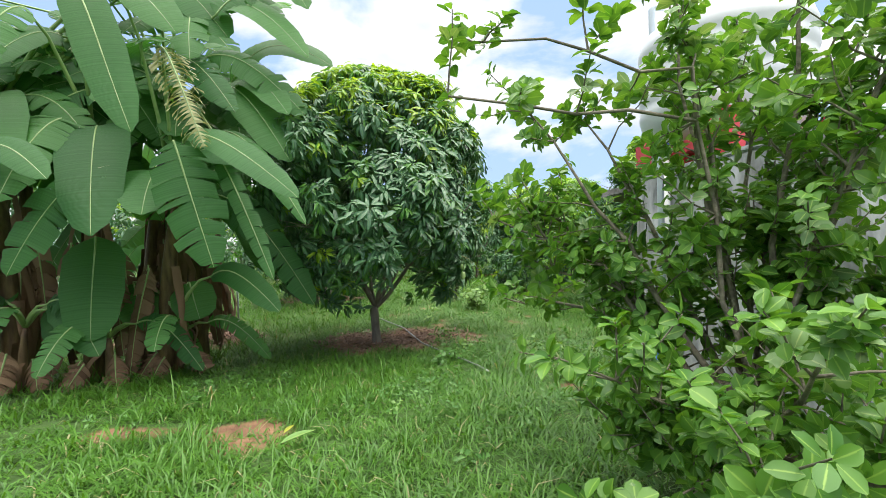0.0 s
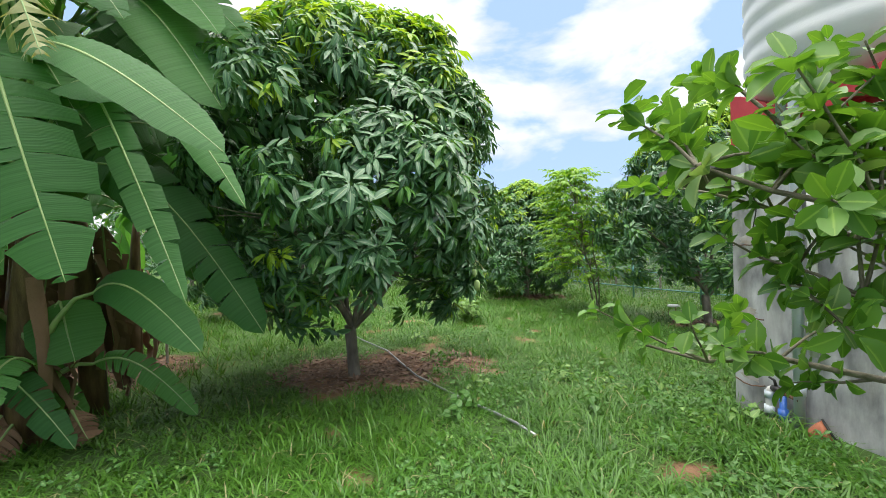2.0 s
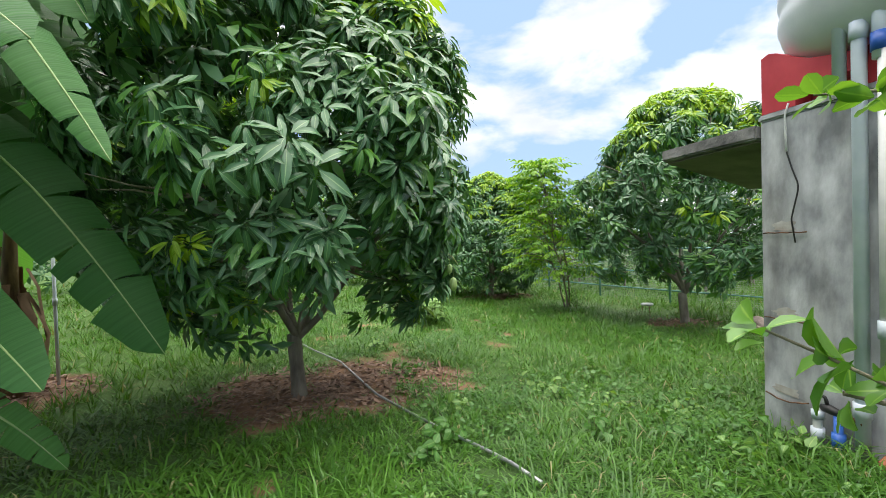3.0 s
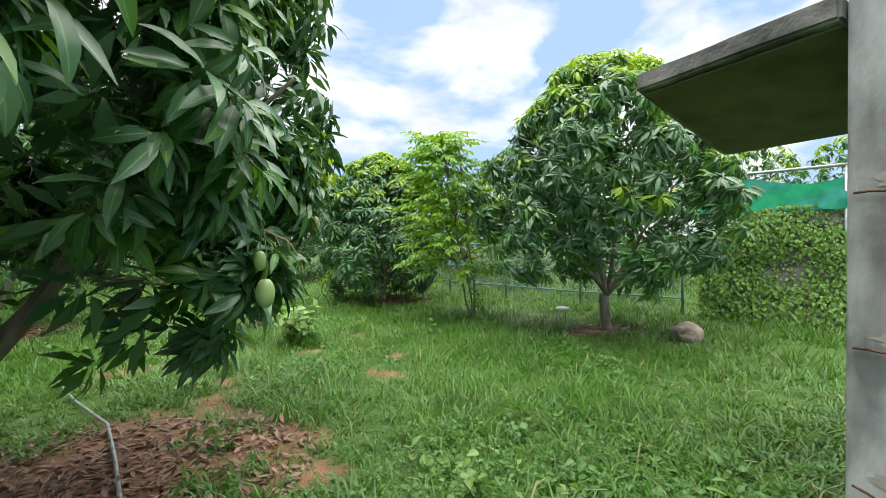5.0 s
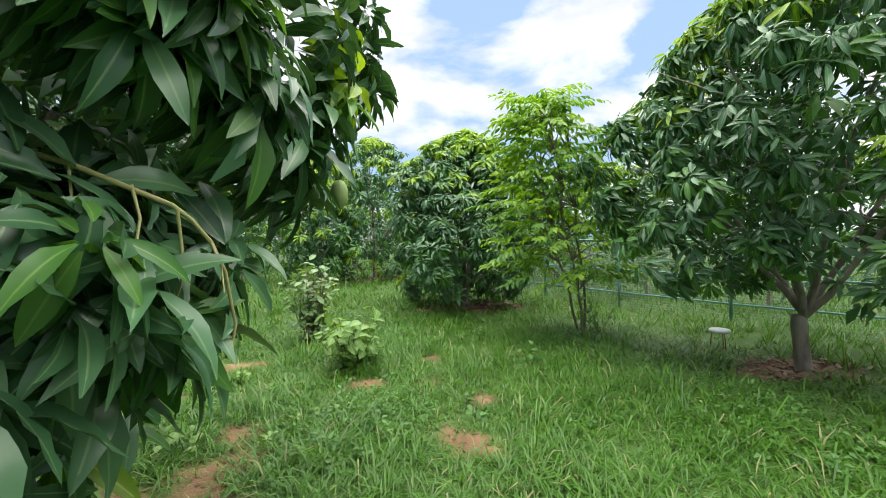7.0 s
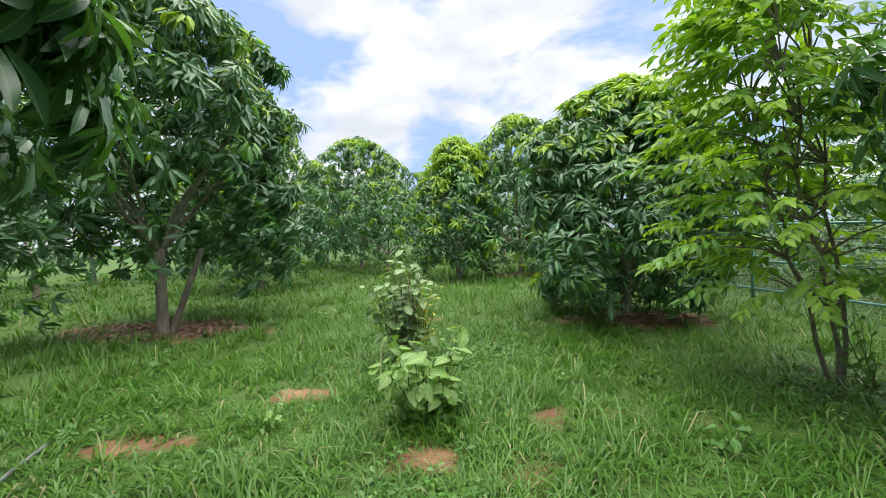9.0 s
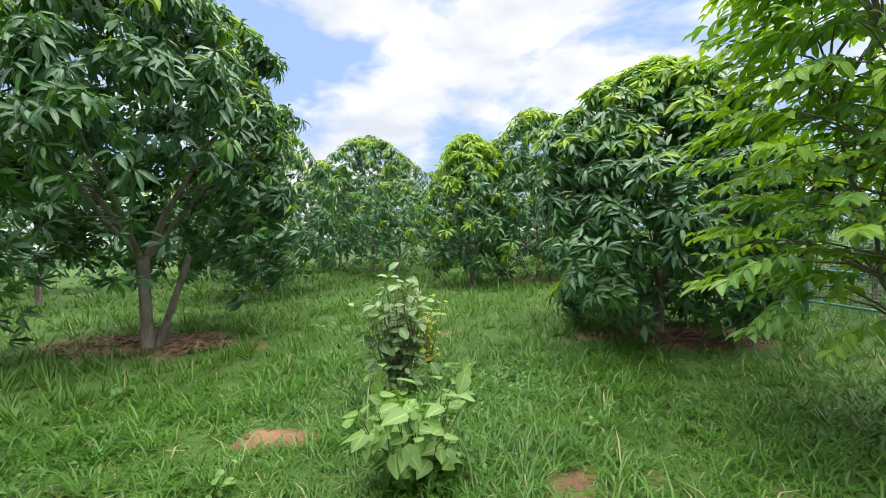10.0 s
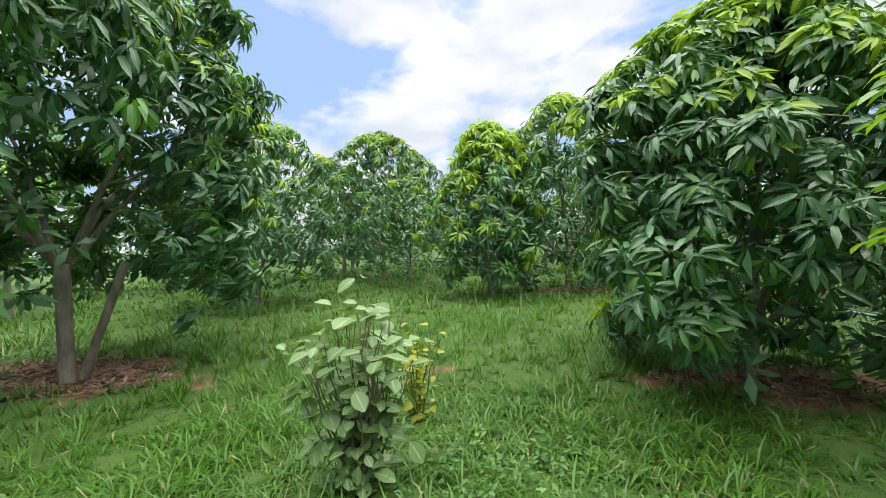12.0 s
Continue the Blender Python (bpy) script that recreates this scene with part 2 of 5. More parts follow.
bt.links.new(v_tone.outputs["Color"], v_mix.inputs[7])
bt.links.new(v_mix.outputs[2], bt.nodes["Principled BSDF"].inputs["Base Color"])


# soil: bare red earth where the "bare" attribute is high, thatch and moss elsewhere
M_SOIL = material("red_soil", (0.13, 0.065, 0.035), (0.29, 0.165, 0.09), 0.95, 3.5, 9, bump=0.6, fine=45, distance=0.03)
st = M_SOIL.node_tree
soil_attr = st.nodes.new("ShaderNodeAttribute")
soil_attr.attribute_name = "bare"
soil_edge = st.nodes.new("ShaderNodeTexNoise")
soil_edge.inputs["Scale"].default_value, soil_edge.inputs["Detail"].default_value = 7.0, 8.0
soil_sum = st.nodes.new("ShaderNodeMath")
soil_sum.operation = "MULTIPLY_ADD"
soil_sum.inputs[1].default_value = 0.7
soil_cut = st.nodes.new("ShaderNodeValToRGB")
soil_cut.color_ramp.elements[0].position, soil_cut.color_ramp.elements[1].position = 0.5, 1.0
soil_green = st.nodes.new("ShaderNodeValToRGB")
soil_green.color_ramp.elements[0].color, soil_green.color_ramp.elements[1].color = (0.018, 0.05, 0.008, 1), (0.06, 0.125, 0.018, 1)
soil_green.color_ramp.elements[0].position, soil_green.color_ramp.elements[1].position = 0.3, 0.7
soil_mix = st.nodes.new("ShaderNodeMix")
soil_mix.data_type = "RGBA"
old = next(k for k in st.links if k.to_socket.name == "Base Color")
brown = old.from_socket
st.links.new(soil_edge.outputs["Fac"], soil_sum.inputs[0])
st.links.new(soil_attr.outputs["Fac"], soil_sum.inputs[2])
st.links.new(soil_sum.outputs[0], soil_cut.inputs["Fac"])
st.links.new(soil_edge.outputs["Fac"], soil_green.inputs["Fac"])
st.links.new(soil_cut.outputs["Color"], soil_mix.inputs[0])
st.links.new(soil_green.outputs["Color"], soil_mix.inputs[6])
st.links.new(brown, soil_mix.inputs[7])
st.links.new(soil_mix.outputs[2], st.nodes["Principled BSDF"].inputs["Base Color"])


# ---------------------------------------------------------------- mesh helpers
def quads_mesh(name, verts, quads, mats, index=None, smooth=True, rib=False):
    verts, quads = np.asarray(verts, np.float32), np.asarray(quads, np.int32)
    me = bpy.data.meshes.new(name)
    me.vertices.add(len(verts))
    me.vertices.foreach_set("co", verts.ravel())
    me.loops.add(quads.size)
    me.loops.foreach_set("vertex_index", quads.ravel())
    me.polygons.add(len(quads))
    me.polygons.foreach_set("loop_start", np.arange(len(quads), dtype=np.int32) * quads.shape[1])
    for m in mats:
        me.materials.append(m)
    if index is not None:
        me.polygons.foreach_set("material_index", np.asarray(index, np.int32))
    me.polygons.foreach_set("use_smooth", np.full(len(quads), smooth))
    if rib and len(verts) % 3 == 0:
        ribs = me.attributes.new("rib", "FLOAT", "POINT")
        ribs.data.foreach_set("value", np.tile(np.array((0, 1, 0), np.float32), len(verts) // 3))
    me.update(calc_edges=True)
    return me


def child(name, me, parent, label="", kind=""):
    ob = new(name, me)
    ob.parent = parent
    return tagged(ob, label=label, kind=kind)


def part(name, bm, mat, parent, label=""):
    me = bpy.data.meshes.new(name)
    bm.to_mesh(me)
    bm.free()
    me.materials.append(mat)
    for f in me.polygons:
        f.use_smooth = True
    return child(name, me, parent, label)


def tube(points, radii, sides=8, cap=True):
    """Vertices and quads of a tapered tube along the points."""
    pts = [Vector(p) for p in points]
    verts, quads = [], []
    side = Vector((1, 0, 0))
    for i, p in enumerate(pts):
        d = (pts[min(i + 1, len(pts) - 1)] - pts[max(i - 1, 0)]).normalized()
        side = side - d * side.dot(d)
        if side.length < 1e-3:
            side = d.orthogonal()
        side.normalize()
        up = d.cross(side)
        for k in range(sides):
            a = 2 * math.pi * k / sides
            verts.append(p + (side * math.cos(a) + up * math.sin(a)) * radii[i])
        if i:
            for k in range(sides):
                a, b = (i - 1) * sides + k, (i - 1) * sides + (k + 1) % sides
                quads.append((a, b, b + sides, a + sides))
    if cap and sides % 2 == 0:
        for base, step in ((0, -1), (len(verts) - sides, 1)):
            for k in range(0, sides - 2, 2):
                q = (base, base + k + 1, base + k + 2, base + (k + 3) % sides)
                if len(set(q)) == 4:
                    quads.append(q if step > 0 else q[::-1])
    return np.array([tuple(v) for v in verts], np.float32), np.array(quads, np.int32)


def joined(pieces):
    vs, qs, n = [], [], 0
    for v, q in pieces:
        vs.append(v)
        qs.append(q + n)
        n += len(v)
    return np.concatenate(vs), np.concatenate(qs)


def tube_part(name, points, radii, mat, parent, sides=8, label="", smooth=True):
    return child(name, quads_mesh(name, *tube(points, radii, sides), [mat], smooth=smooth), parent, label)


def bent(a, b, rng, wob=0.06, n=6, sag=0.0):
    """Points of a slightly crooked line from a to b."""
    a, b = Vector(a), Vector(b)
    length = (b - a).length
    out = []
    for i in range(n + 1):
        s = i / n
        p = a.lerp(b, s) + Vector((0, 0, sag * 4 * s * (1 - s)))
        if 0 < i < n:
            p += Vector(rng.uniform(-1, 1, 3)) * wob * length * 0.5
        out.append(p)
    return out


def leaf(length, width, n=3, cols=2, fold=0.25, droop=0.3, shape="lance", wave=0.0, rng=None):
    """A leaf from the origin along +y, bending down, folded along its midrib."""
    s = np.array((0, 0.2, 0.64, 1)) if n == 3 and shape == "lance" else np.linspace(0, 1, n + 1)
    if shape == "lance":
        w = np.interp(s, (0, 0.25, 0.55, 0.8, 1), (0.12, 0.85, 1.0, 0.62, 0.05))
    elif shape == "round":
        w = np.interp(s, (0, 0.2, 0.5, 0.8, 1), (0.1, 0.72, 1.0, 0.85, 0.18))
    elif shape == "heart":
        w = np.interp(s, (0, 0.12, 0.35, 0.7, 1), (0.45, 0.9, 1.0, 0.6, 0.05))
    else:
        w = np.interp(s, (0, 0.5, 1), (0.8, 1.0, 0.06))
    w = w * width / 2
    a = droop * s
    y = np.cumsum(np.concatenate([[0], np.cos(a[1:]) * np.diff(s)])) * length
    z = -np.cumsum(np.concatenate([[0], np.sin(a[1:]) * np.diff(s)])) * length
    across = np.linspace(-1, 1, cols + 1)
    v = np.zeros((n + 1, cols + 1, 3), np.float32)
    for j, c in enumerate(across):
        v[:, j, 0] = c * w
        v[:, j, 1] = y
        v[:, j, 2] = z + abs(c) * w * fold * 2 - (0 if cols > 1 else w * fold)
        if wave and rng is not None and abs(c) > 0.5:
            v[:, j, 2] += rng.uniform(-wave, wave, n + 1) * length
    q = [(i * (cols + 1) + j, i * (cols + 1) + j + 1, (i + 1) * (cols + 1) + j + 1, (i + 1) * (cols + 1) + j) for i in range(n) for j in range(cols)]
    return v.reshape(-1, 3), np.array(q, np.int32)


def turn(v, rx=0.0, rz=0.0, ry=0.0):
    m = np.array(Euler((rx, ry, rz)).to_matrix())
    return v @ m.T


def whorl(rng, leaves=11, length=0.2, width=0.059, n=3, cols=2, up=(-1.15, 0.35), droop=(0.35, 1.0), shape="lance", stem=0.04):
    """Leaves spread round a twig's end; the axis is +z."""
    pieces = []
    for k in range(leaves):
        size = rng.uniform(0.7, 1.15)
        v, q = leaf(length * size, width * size * rng.uniform(0.85, 1.15), n, cols, rng.uniform(0.1, 0.3), rng.uniform(*droop), shape, 0.03, rng)
        v = v + np.array((0, stem, 0))
        v = turn(v, ry=rng.uniform(-0.5, 0.5))
        v = turn(v, rx=rng.uniform(*up))
        v = turn(v, rz=k * 2.4 + rng.uniform(-0.4, 0.4)) + np.array((0, 0, -0.05 * k / leaves))
        pieces.append((v, q))
    return joined(pieces)


def frames_for(axes, rng):
    """Turns that carry +z onto each axis, with a random spin."""
    z = axes / np.linalg.norm(axes, axis=1, keepdims=True)
    r = rng.normal(size=z.shape)
    x = np.cross(r, z)
    x /= np.linalg.norm(x, axis=1, keepdims=True) + 1e-9
    y = np.cross(z, x)
    return np.stack([x, y, z], axis=2)


def scatter(variants, where, turns, sizes, rng, mats_of=None):
    """Every place gets one of the variants. Returns vertices, quads and material indices."""
    pick = rng.integers(0, len(variants), len(where))
    vs, qs, ms, n = [], [], [], 0
    for k, (v, q) in enumerate(variants):
        sel = np.nonzero(pick == k)[0]
        if not len(sel):
            continue
        p = np.einsum("mij,nj->mni", turns[sel], v) * sizes[sel][:, None, None] + where[sel][:, None, :]
        vs.append(p.reshape(-1, 3))
        qs.append((q[None] + (np.arange(len(sel)) * len(v))[:, None, None] + n).reshape(-1, 4))
        if mats_of is not None:
            ms.append(np.repeat(mats_of[sel], len(q)))
        n += len(sel) * len(v)
    return np.concatenate(vs), np.concatenate(qs), (np.concatenate(ms) if ms else None)


# ---------------------------------------------------------------- ground
def ground_z(x, y):
    x, y = np.asarray(x, float), np.asarray(y, float)
    z = np.interp(y, (-3, 0, 2, 4, 6, 8, 10, 60), (0.02, 0, -0.03, -0.12, -0.31, -0.45, -0.49, -0.52))
    z = z - 0.012 * np.clip(x - 4.0, 0, 6)
    return z + 0.018 * np.sin(1.7 * x + 0.6 * y) * np.cos(1.3 * y - 0.4 * x) + 0.01 * np.sin(4.1 * x + 2.2) * np.sin(3.7 * y)


def gz(x, y):
    return float(ground_z(x, y))


# bare patches: x, y, half width, half length, turn
BARE = [
    (-1.65, 3.68, 0.7, 0.4, 0.0), (-2.75, 3.85, 0.52, 0.22, 0.2), (-1.3, 2.75, 0.2, 0.15, 0), (-0.9, 5.3, 0.12, 0.45, 0.2), (-1.3, 6.3, 0.2, 0.25, 0),
    (1.4, 5.0, 0.35, 0.2, 0.3), (1.75, 10.4, 0.3, 0.75, 0.2), (1.75, 11.7, 0.3, 0.4, 0), (2.1, 11.1, 0.2, 0.2, 0), (-0.5, 9.9, 0.9, 0.45, 0.5),
    (-1.15, 11.8, 0.55, 0.2, 0.3), (1.85, 12.45, 0.3, 0.3, 0), (2.5, 12.6, 0.18, 0.3, 0), (0.9, 11.9, 0.4, 0.25, 0), (-2.4, 15.6, 0.35, 0.18, 0),
    (-1.5, 15.0, 0.3, 0.15, 0), (-0.4, 12.9, 0.5, 0.2, 0.2), (3.0, 12.6, 0.3, 0.12, 0), (-1.0, 17.5, 0.5, 0.2, 0), (0.6, 14.6, 0.2, 0.15, 0),
    (2.2, 14.2, 0.35, 0.2, 0), (-0.1, 10.9, 0.4, 0.3, 0), (0.2, 16.5, 0.5, 0.2, 0), (-2.5, 10.5, 0.4, 0.2, 0),
]
LITTER = [(-0.95, 8.7, 1.6, 1.15), (5.95, 11.1, 0.75, 0.45), (3.6, 16.5, 1.1, 0.6), (-4.6, 15.7, 1.6, 0.8), (-5.6, 9.4, 1.6, 1.0), (2.2, 24.2, 1.3, 0.6)]


def bareness(x, y):
    """1 on bare soil, 0 under grass."""
    b = np.zeros_like(x)
    wob = 0.3 * np.sin(5.1 * x + 1.3 * y) + 0.26 * np.sin(7.3 * y - 2.0 * x) + 0.2 * np.sin(13.0 * x + 9.0 * y)
    for cx, cy, rx, ry, a in BARE:
        u, v = (x - cx) * math.cos(a) + (y - cy) * math.sin(a), -(x - cx) * math.sin(a) + (y - cy) * math.cos(a)
        b = np.maximum(b, (0.9 if rx > 0.5 else 0.62) - (u / rx) ** 2 - (v / ry) ** 2 + wob)
    for cx, cy, rx, ry in LITTER:
        b = np.maximum(b, 1.3 - ((x - cx) / rx) ** 2 - ((y - cy) / ry) ** 2 + wob)
    return np.clip(b, 0, 1)


def spaced(a, b, step, far):
    inner = np.arange(a, b + step, step)
    outer = np.geomspace(1, far, 16)
    return np.concatenate([a - outer[::-1], inner, inner[-1] + outer])


gx, gy = spaced(-12, 13, 0.16, 900), spaced(-3, 26, 0.16, 900)
mx_, my_ = np.meshgrid(gx, gy)
gv = np.stack([mx_, my_, ground_z(np.clip(mx_, -40, 40), np.clip(my_, -3, 60))], axis=2).reshape(-1, 3)
nx, ny = len(gx), len(gy)
ii = (np.arange(ny - 1)[:, None] * nx + np.arange(nx - 1)[None]).ravel()
ground_mesh = quads_mesh("ground", gv, np.stack([ii, ii + 1, ii + 1 + nx, ii + nx], axis=1), [M_SOIL])
bare_attr = ground_mesh.attributes.new("bare", "FLOAT", "POINT")
bare_attr.data.foreach_set("value", bareness(gv[:, 0], gv[:, 1]).astype(np.float32))
ground = tagged(new("ground", ground_mesh), "red orchard soil under grass with worn bare patches", "ground", kind="structure")

# the worn line that people walk, kept clear of twigs
LANE = np.array([(0, -0.5), (-0.3, 1.0), (-0.6, 2.6), (-0.4, 3.6), (0.1, 4.6), (0.6, 5.7), (0.87, 6.2), (0.88, 6.7), (0.85, 7.1), (0.98, 7.6), (1.3, 8.5), (1.67, 9.4), (1.7, 10.3), (1.75, 10.8), (1.5, 11.6)])


def lane_distance(p):
    """How far each plan position lies from the walked line."""
    best = np.full(len(p), 1e9)
    for a, b in zip(LANE[:-1], LANE[1:]):
        d = b - a
        s = np.clip(((p - a) @ d) / (d @ d), 0, 1)
        best = np.minimum(best, np.linalg.norm(p - (a + s[:, None] * d), axis=1))
    return best


def inside_house(p):
    return (p[:, 0] > 2.7) & (p[:, 0] < 5.3) & (p[:, 1] > 3.0) & (p[:, 1] < 6.35)


def patchy(p):
    """Thick and thin growth over the plan, 0 to 1."""
    x, y = p[:, 0], p[:, 1]
    return np.clip(0.5 + 0.28 * np.sin(1.9 * x + 0.7 * y) * np.sin(1.4 * y - 0.5) + 0.22 * np.sin(3.9 * x - 2.7 * y + 1.5 * np.sin(1.3 * y)) + 0.16 * np.sin(8.3 * x + 5.1 * y) * np.sin(7.1 * y - 3.3 * x), 0, 1)


def grass_field():
    """Arching blades that grow in tufts; thinner and coarser away from the walked line."""
    rng = np.random.default_rng(5)
    blades = []
    for near, far, per_m2, tuft, wide, rings in ((0, 2.2, 2100, 11, 0.85, 3), (2.2, 4.5, 1150, 11, 1.1, 3), (4.5, 9, 430, 9, 1.7, 2), (9, 16, 125, 8, 3.2, 2), (16, 27, 32, 7, 6.0, 2)):
        x0, x1, y0, y1 = -far - 1.5, far + 2.5, -0.5 - min(far, 1.0), 11.6 + far
        n = int((x1 - x0) * (y1 - y0) * per_m2 / tuft)
        p = np.stack([rng.uniform(x0, x1, n), rng.uniform(y0, y1, n)], axis=1)
        d = lane_distance(p)
        p = p[(d >= near) & (d < far)]
        thick, bare = patchy(p), bareness(p[:, 0], p[:, 1])
        keep = (rng.uniform(0, 1, len(p)) < np.clip(1.0 - 1.2 * bare, 0.05, 1) * (0.72 + 0.4 * thick)) & ~inside_house(p)
        p, thick, bare = p[keep], thick[keep], bare[keep]
        tall = rng.uniform(0.11, 0.27, len(p)) * (0.6 + 0.85 * thick) * (1 - 0.7 * bare) * np.where(rng.uniform(0, 1, len(p)) < 0.07, 1.55, 1.0)
        spread = rng.uniform(0.012, 0.05, len(p)) * (1 if near < 9 else 2.5)
        each = rng.integers(tuft - 4, tuft + 5, len(p))
        m = int(each.sum())
        az = rng.uniform(0, 2 * math.pi, m)
        out = np.repeat(spread, each) * np.sqrt(rng.uniform(0, 1, m)) * 1.4
        foot = np.repeat(p, each, axis=0) + np.stack([np.cos(az), np.sin(az)], axis=1) * out[:, None]
        az = az + rng.normal(0, 0.7, m)
        length = np.repeat(tall, each) * rng.uniform(0.65, 1.35, m)
        width = rng.uniform(0.008, 0.0155, m) * wide
        blades.append((foot, az, length, width, rings))
    vs, qs, dry, count = [], [], [], 0
    up = np.array((0, 0, 1.0))
    for foot, az, length, width, rings in blades:
        m = len(foot)
        lean, curl = rng.uniform(0.05, 0.7, m), rng.uniform(0.6, 2.3, m)
        d = np.stack([np.cos(az), np.sin(az), np.zeros(m)], axis=1)
        s = np.stack([-np.sin(az), np.cos(az), np.zeros(m)], axis=1)
        at = np.stack([foot[:, 0], foot[:, 1], ground_z(foot[:, 0], foot[:, 1]) - 0.01], axis=1)
        v = np.zeros((m, rings * 2, 3), np.float32)
        steps = ((0, 0.7), (0.5, 1.0), (0.5, 0.1)) if rings == 3 else ((0, 0.9), (0.85, 0.25))
        for i, (f, w) in enumerate(steps):
            a = lean + curl * ((i - 0.5) if rings == 3 else 0.35 * i)
            at = at + (d * np.sin(a)[:, None] + up * np.cos(a)[:, None]) * (length * f)[:, None]
            v[:, 2 * i] = at - s * (width * w / 2)[:, None]
            v[:, 2 * i + 1] = at + s * (width * w / 2)[:, None]
        k = np.arange(m)[:, None] * rings * 2 + count
        q = np.concatenate([k + np.array((2 * i, 2 * i + 1, 2 * i + 3, 2 * i + 2)) for i in range(rings - 1)], axis=1).reshape(-1, 4)
        vs.append(v.reshape(-1, 3))
        qs.append(q)
        dry.append(np.repeat((rng.uniform(0, 1, m) < 0.03).astype(np.int32), rings - 1))
        count += m * rings * 2
    ob = new("grass", quads_mesh("grass", np.concatenate(vs), np.concatenate(qs), [M_GRASS, M_GRASS_DRY], np.concatenate(dry)))
    return tagged(ob, "lush green ankle-high grass blades covering the orchard", "grass", kind="stuff")


grass_field()


def creeping_weeds():
    """Small round leaves that creep between the grass blades in patches."""
    rng = np.random.default_rng(6)
    p = np.stack([rng.uniform(-5, 6, 90000), rng.uniform(0, 16, 90000)], axis=1)
    x, y = p[:, 0], p[:, 1]
    patch = np.sin(1.25 * x + 0.8 * y + 1.1) * np.sin(1.05 * y - 0.6 * x) + 0.4 * np.sin(3.3 * x - 1.9 * y)
    near_wall = (x > 1.4) & (x < 2.9) & (y > 4.0) & (y < 8.5)
    p = p[(lane_distance(p) < 3.4) & (rng.uniform(0, 1, len(p)) < np.clip(0.2 * patch - 0.02 + 0.3 * near_wall, 0, 0.4)) & (bareness(x, y) < 0.5) & ~inside_house(p)]
    variants = [whorl(rng, int(rng.integers(4, 7)), 0.044, 0.03, 2, 2, (-0.2, 0.6), (0.1, 0.6), "round", 0.012) for _ in range(5)]
    axes = np.stack([rng.normal(0, 0.3, len(p)), rng.normal(0, 0.3, len(p)), np.ones(len(p))], axis=1)
    where = np.column_stack([p, ground_z(p[:, 0], p[:, 1]) + rng.uniform(0.04, 0.13, len(p))])
    v, q, mi = scatter(variants, where, frames_for(axes, rng), rng.uniform(0.6, 1.5, len(p)), rng, (rng.uniform(0, 1, len(p)) < 0.06).astype(int))
    tagged(new("creeping_weeds", quads_mesh("creeping_weeds", v, q, [M_WEED, M_WEED_PALE], mi, rib=True)), "small round-leaved weeds creeping through the grass", "weeds", kind="stuff")


creeping_weeds()


def leaf_litter():
    rng = np.random.default_rng(8)
    variants = [leaf(0.115, 0.04, 2, 2, rng.uniform(-0.2, 0.4), rng.uniform(-0.5, 0.5)) for _ in range(4)]
    for cx, cy, rx, ry in LITTER:
        n = int(1500 * rx * ry) + 60
        a, r = rng.uniform(0, 2 * math.pi, n), rng.uniform(0, 1, n) ** 0.7 * 1.05
        x, y = cx + rx * r * np.cos(a), cy + ry * r * np.sin(a)
        axes = np.stack([rng.normal(0, 0.25, n), rng.normal(0, 0.25, n), np.ones(n)], axis=1)
        v, q, _ = scatter(variants, np.stack([x, y, ground_z(x, y) + rng.uniform(0.008, 0.035, n)], axis=1), frames_for(axes, rng), rng.uniform(0.6, 1.1, n), rng)
        tagged(new("leaf_litter", quads_mesh("leaf_litter", v, q, [M_LITTER])), "dry brown fallen leaves mulched around a tree trunk", "leaf litter", "litter rings", "stuff")


leaf_litter()


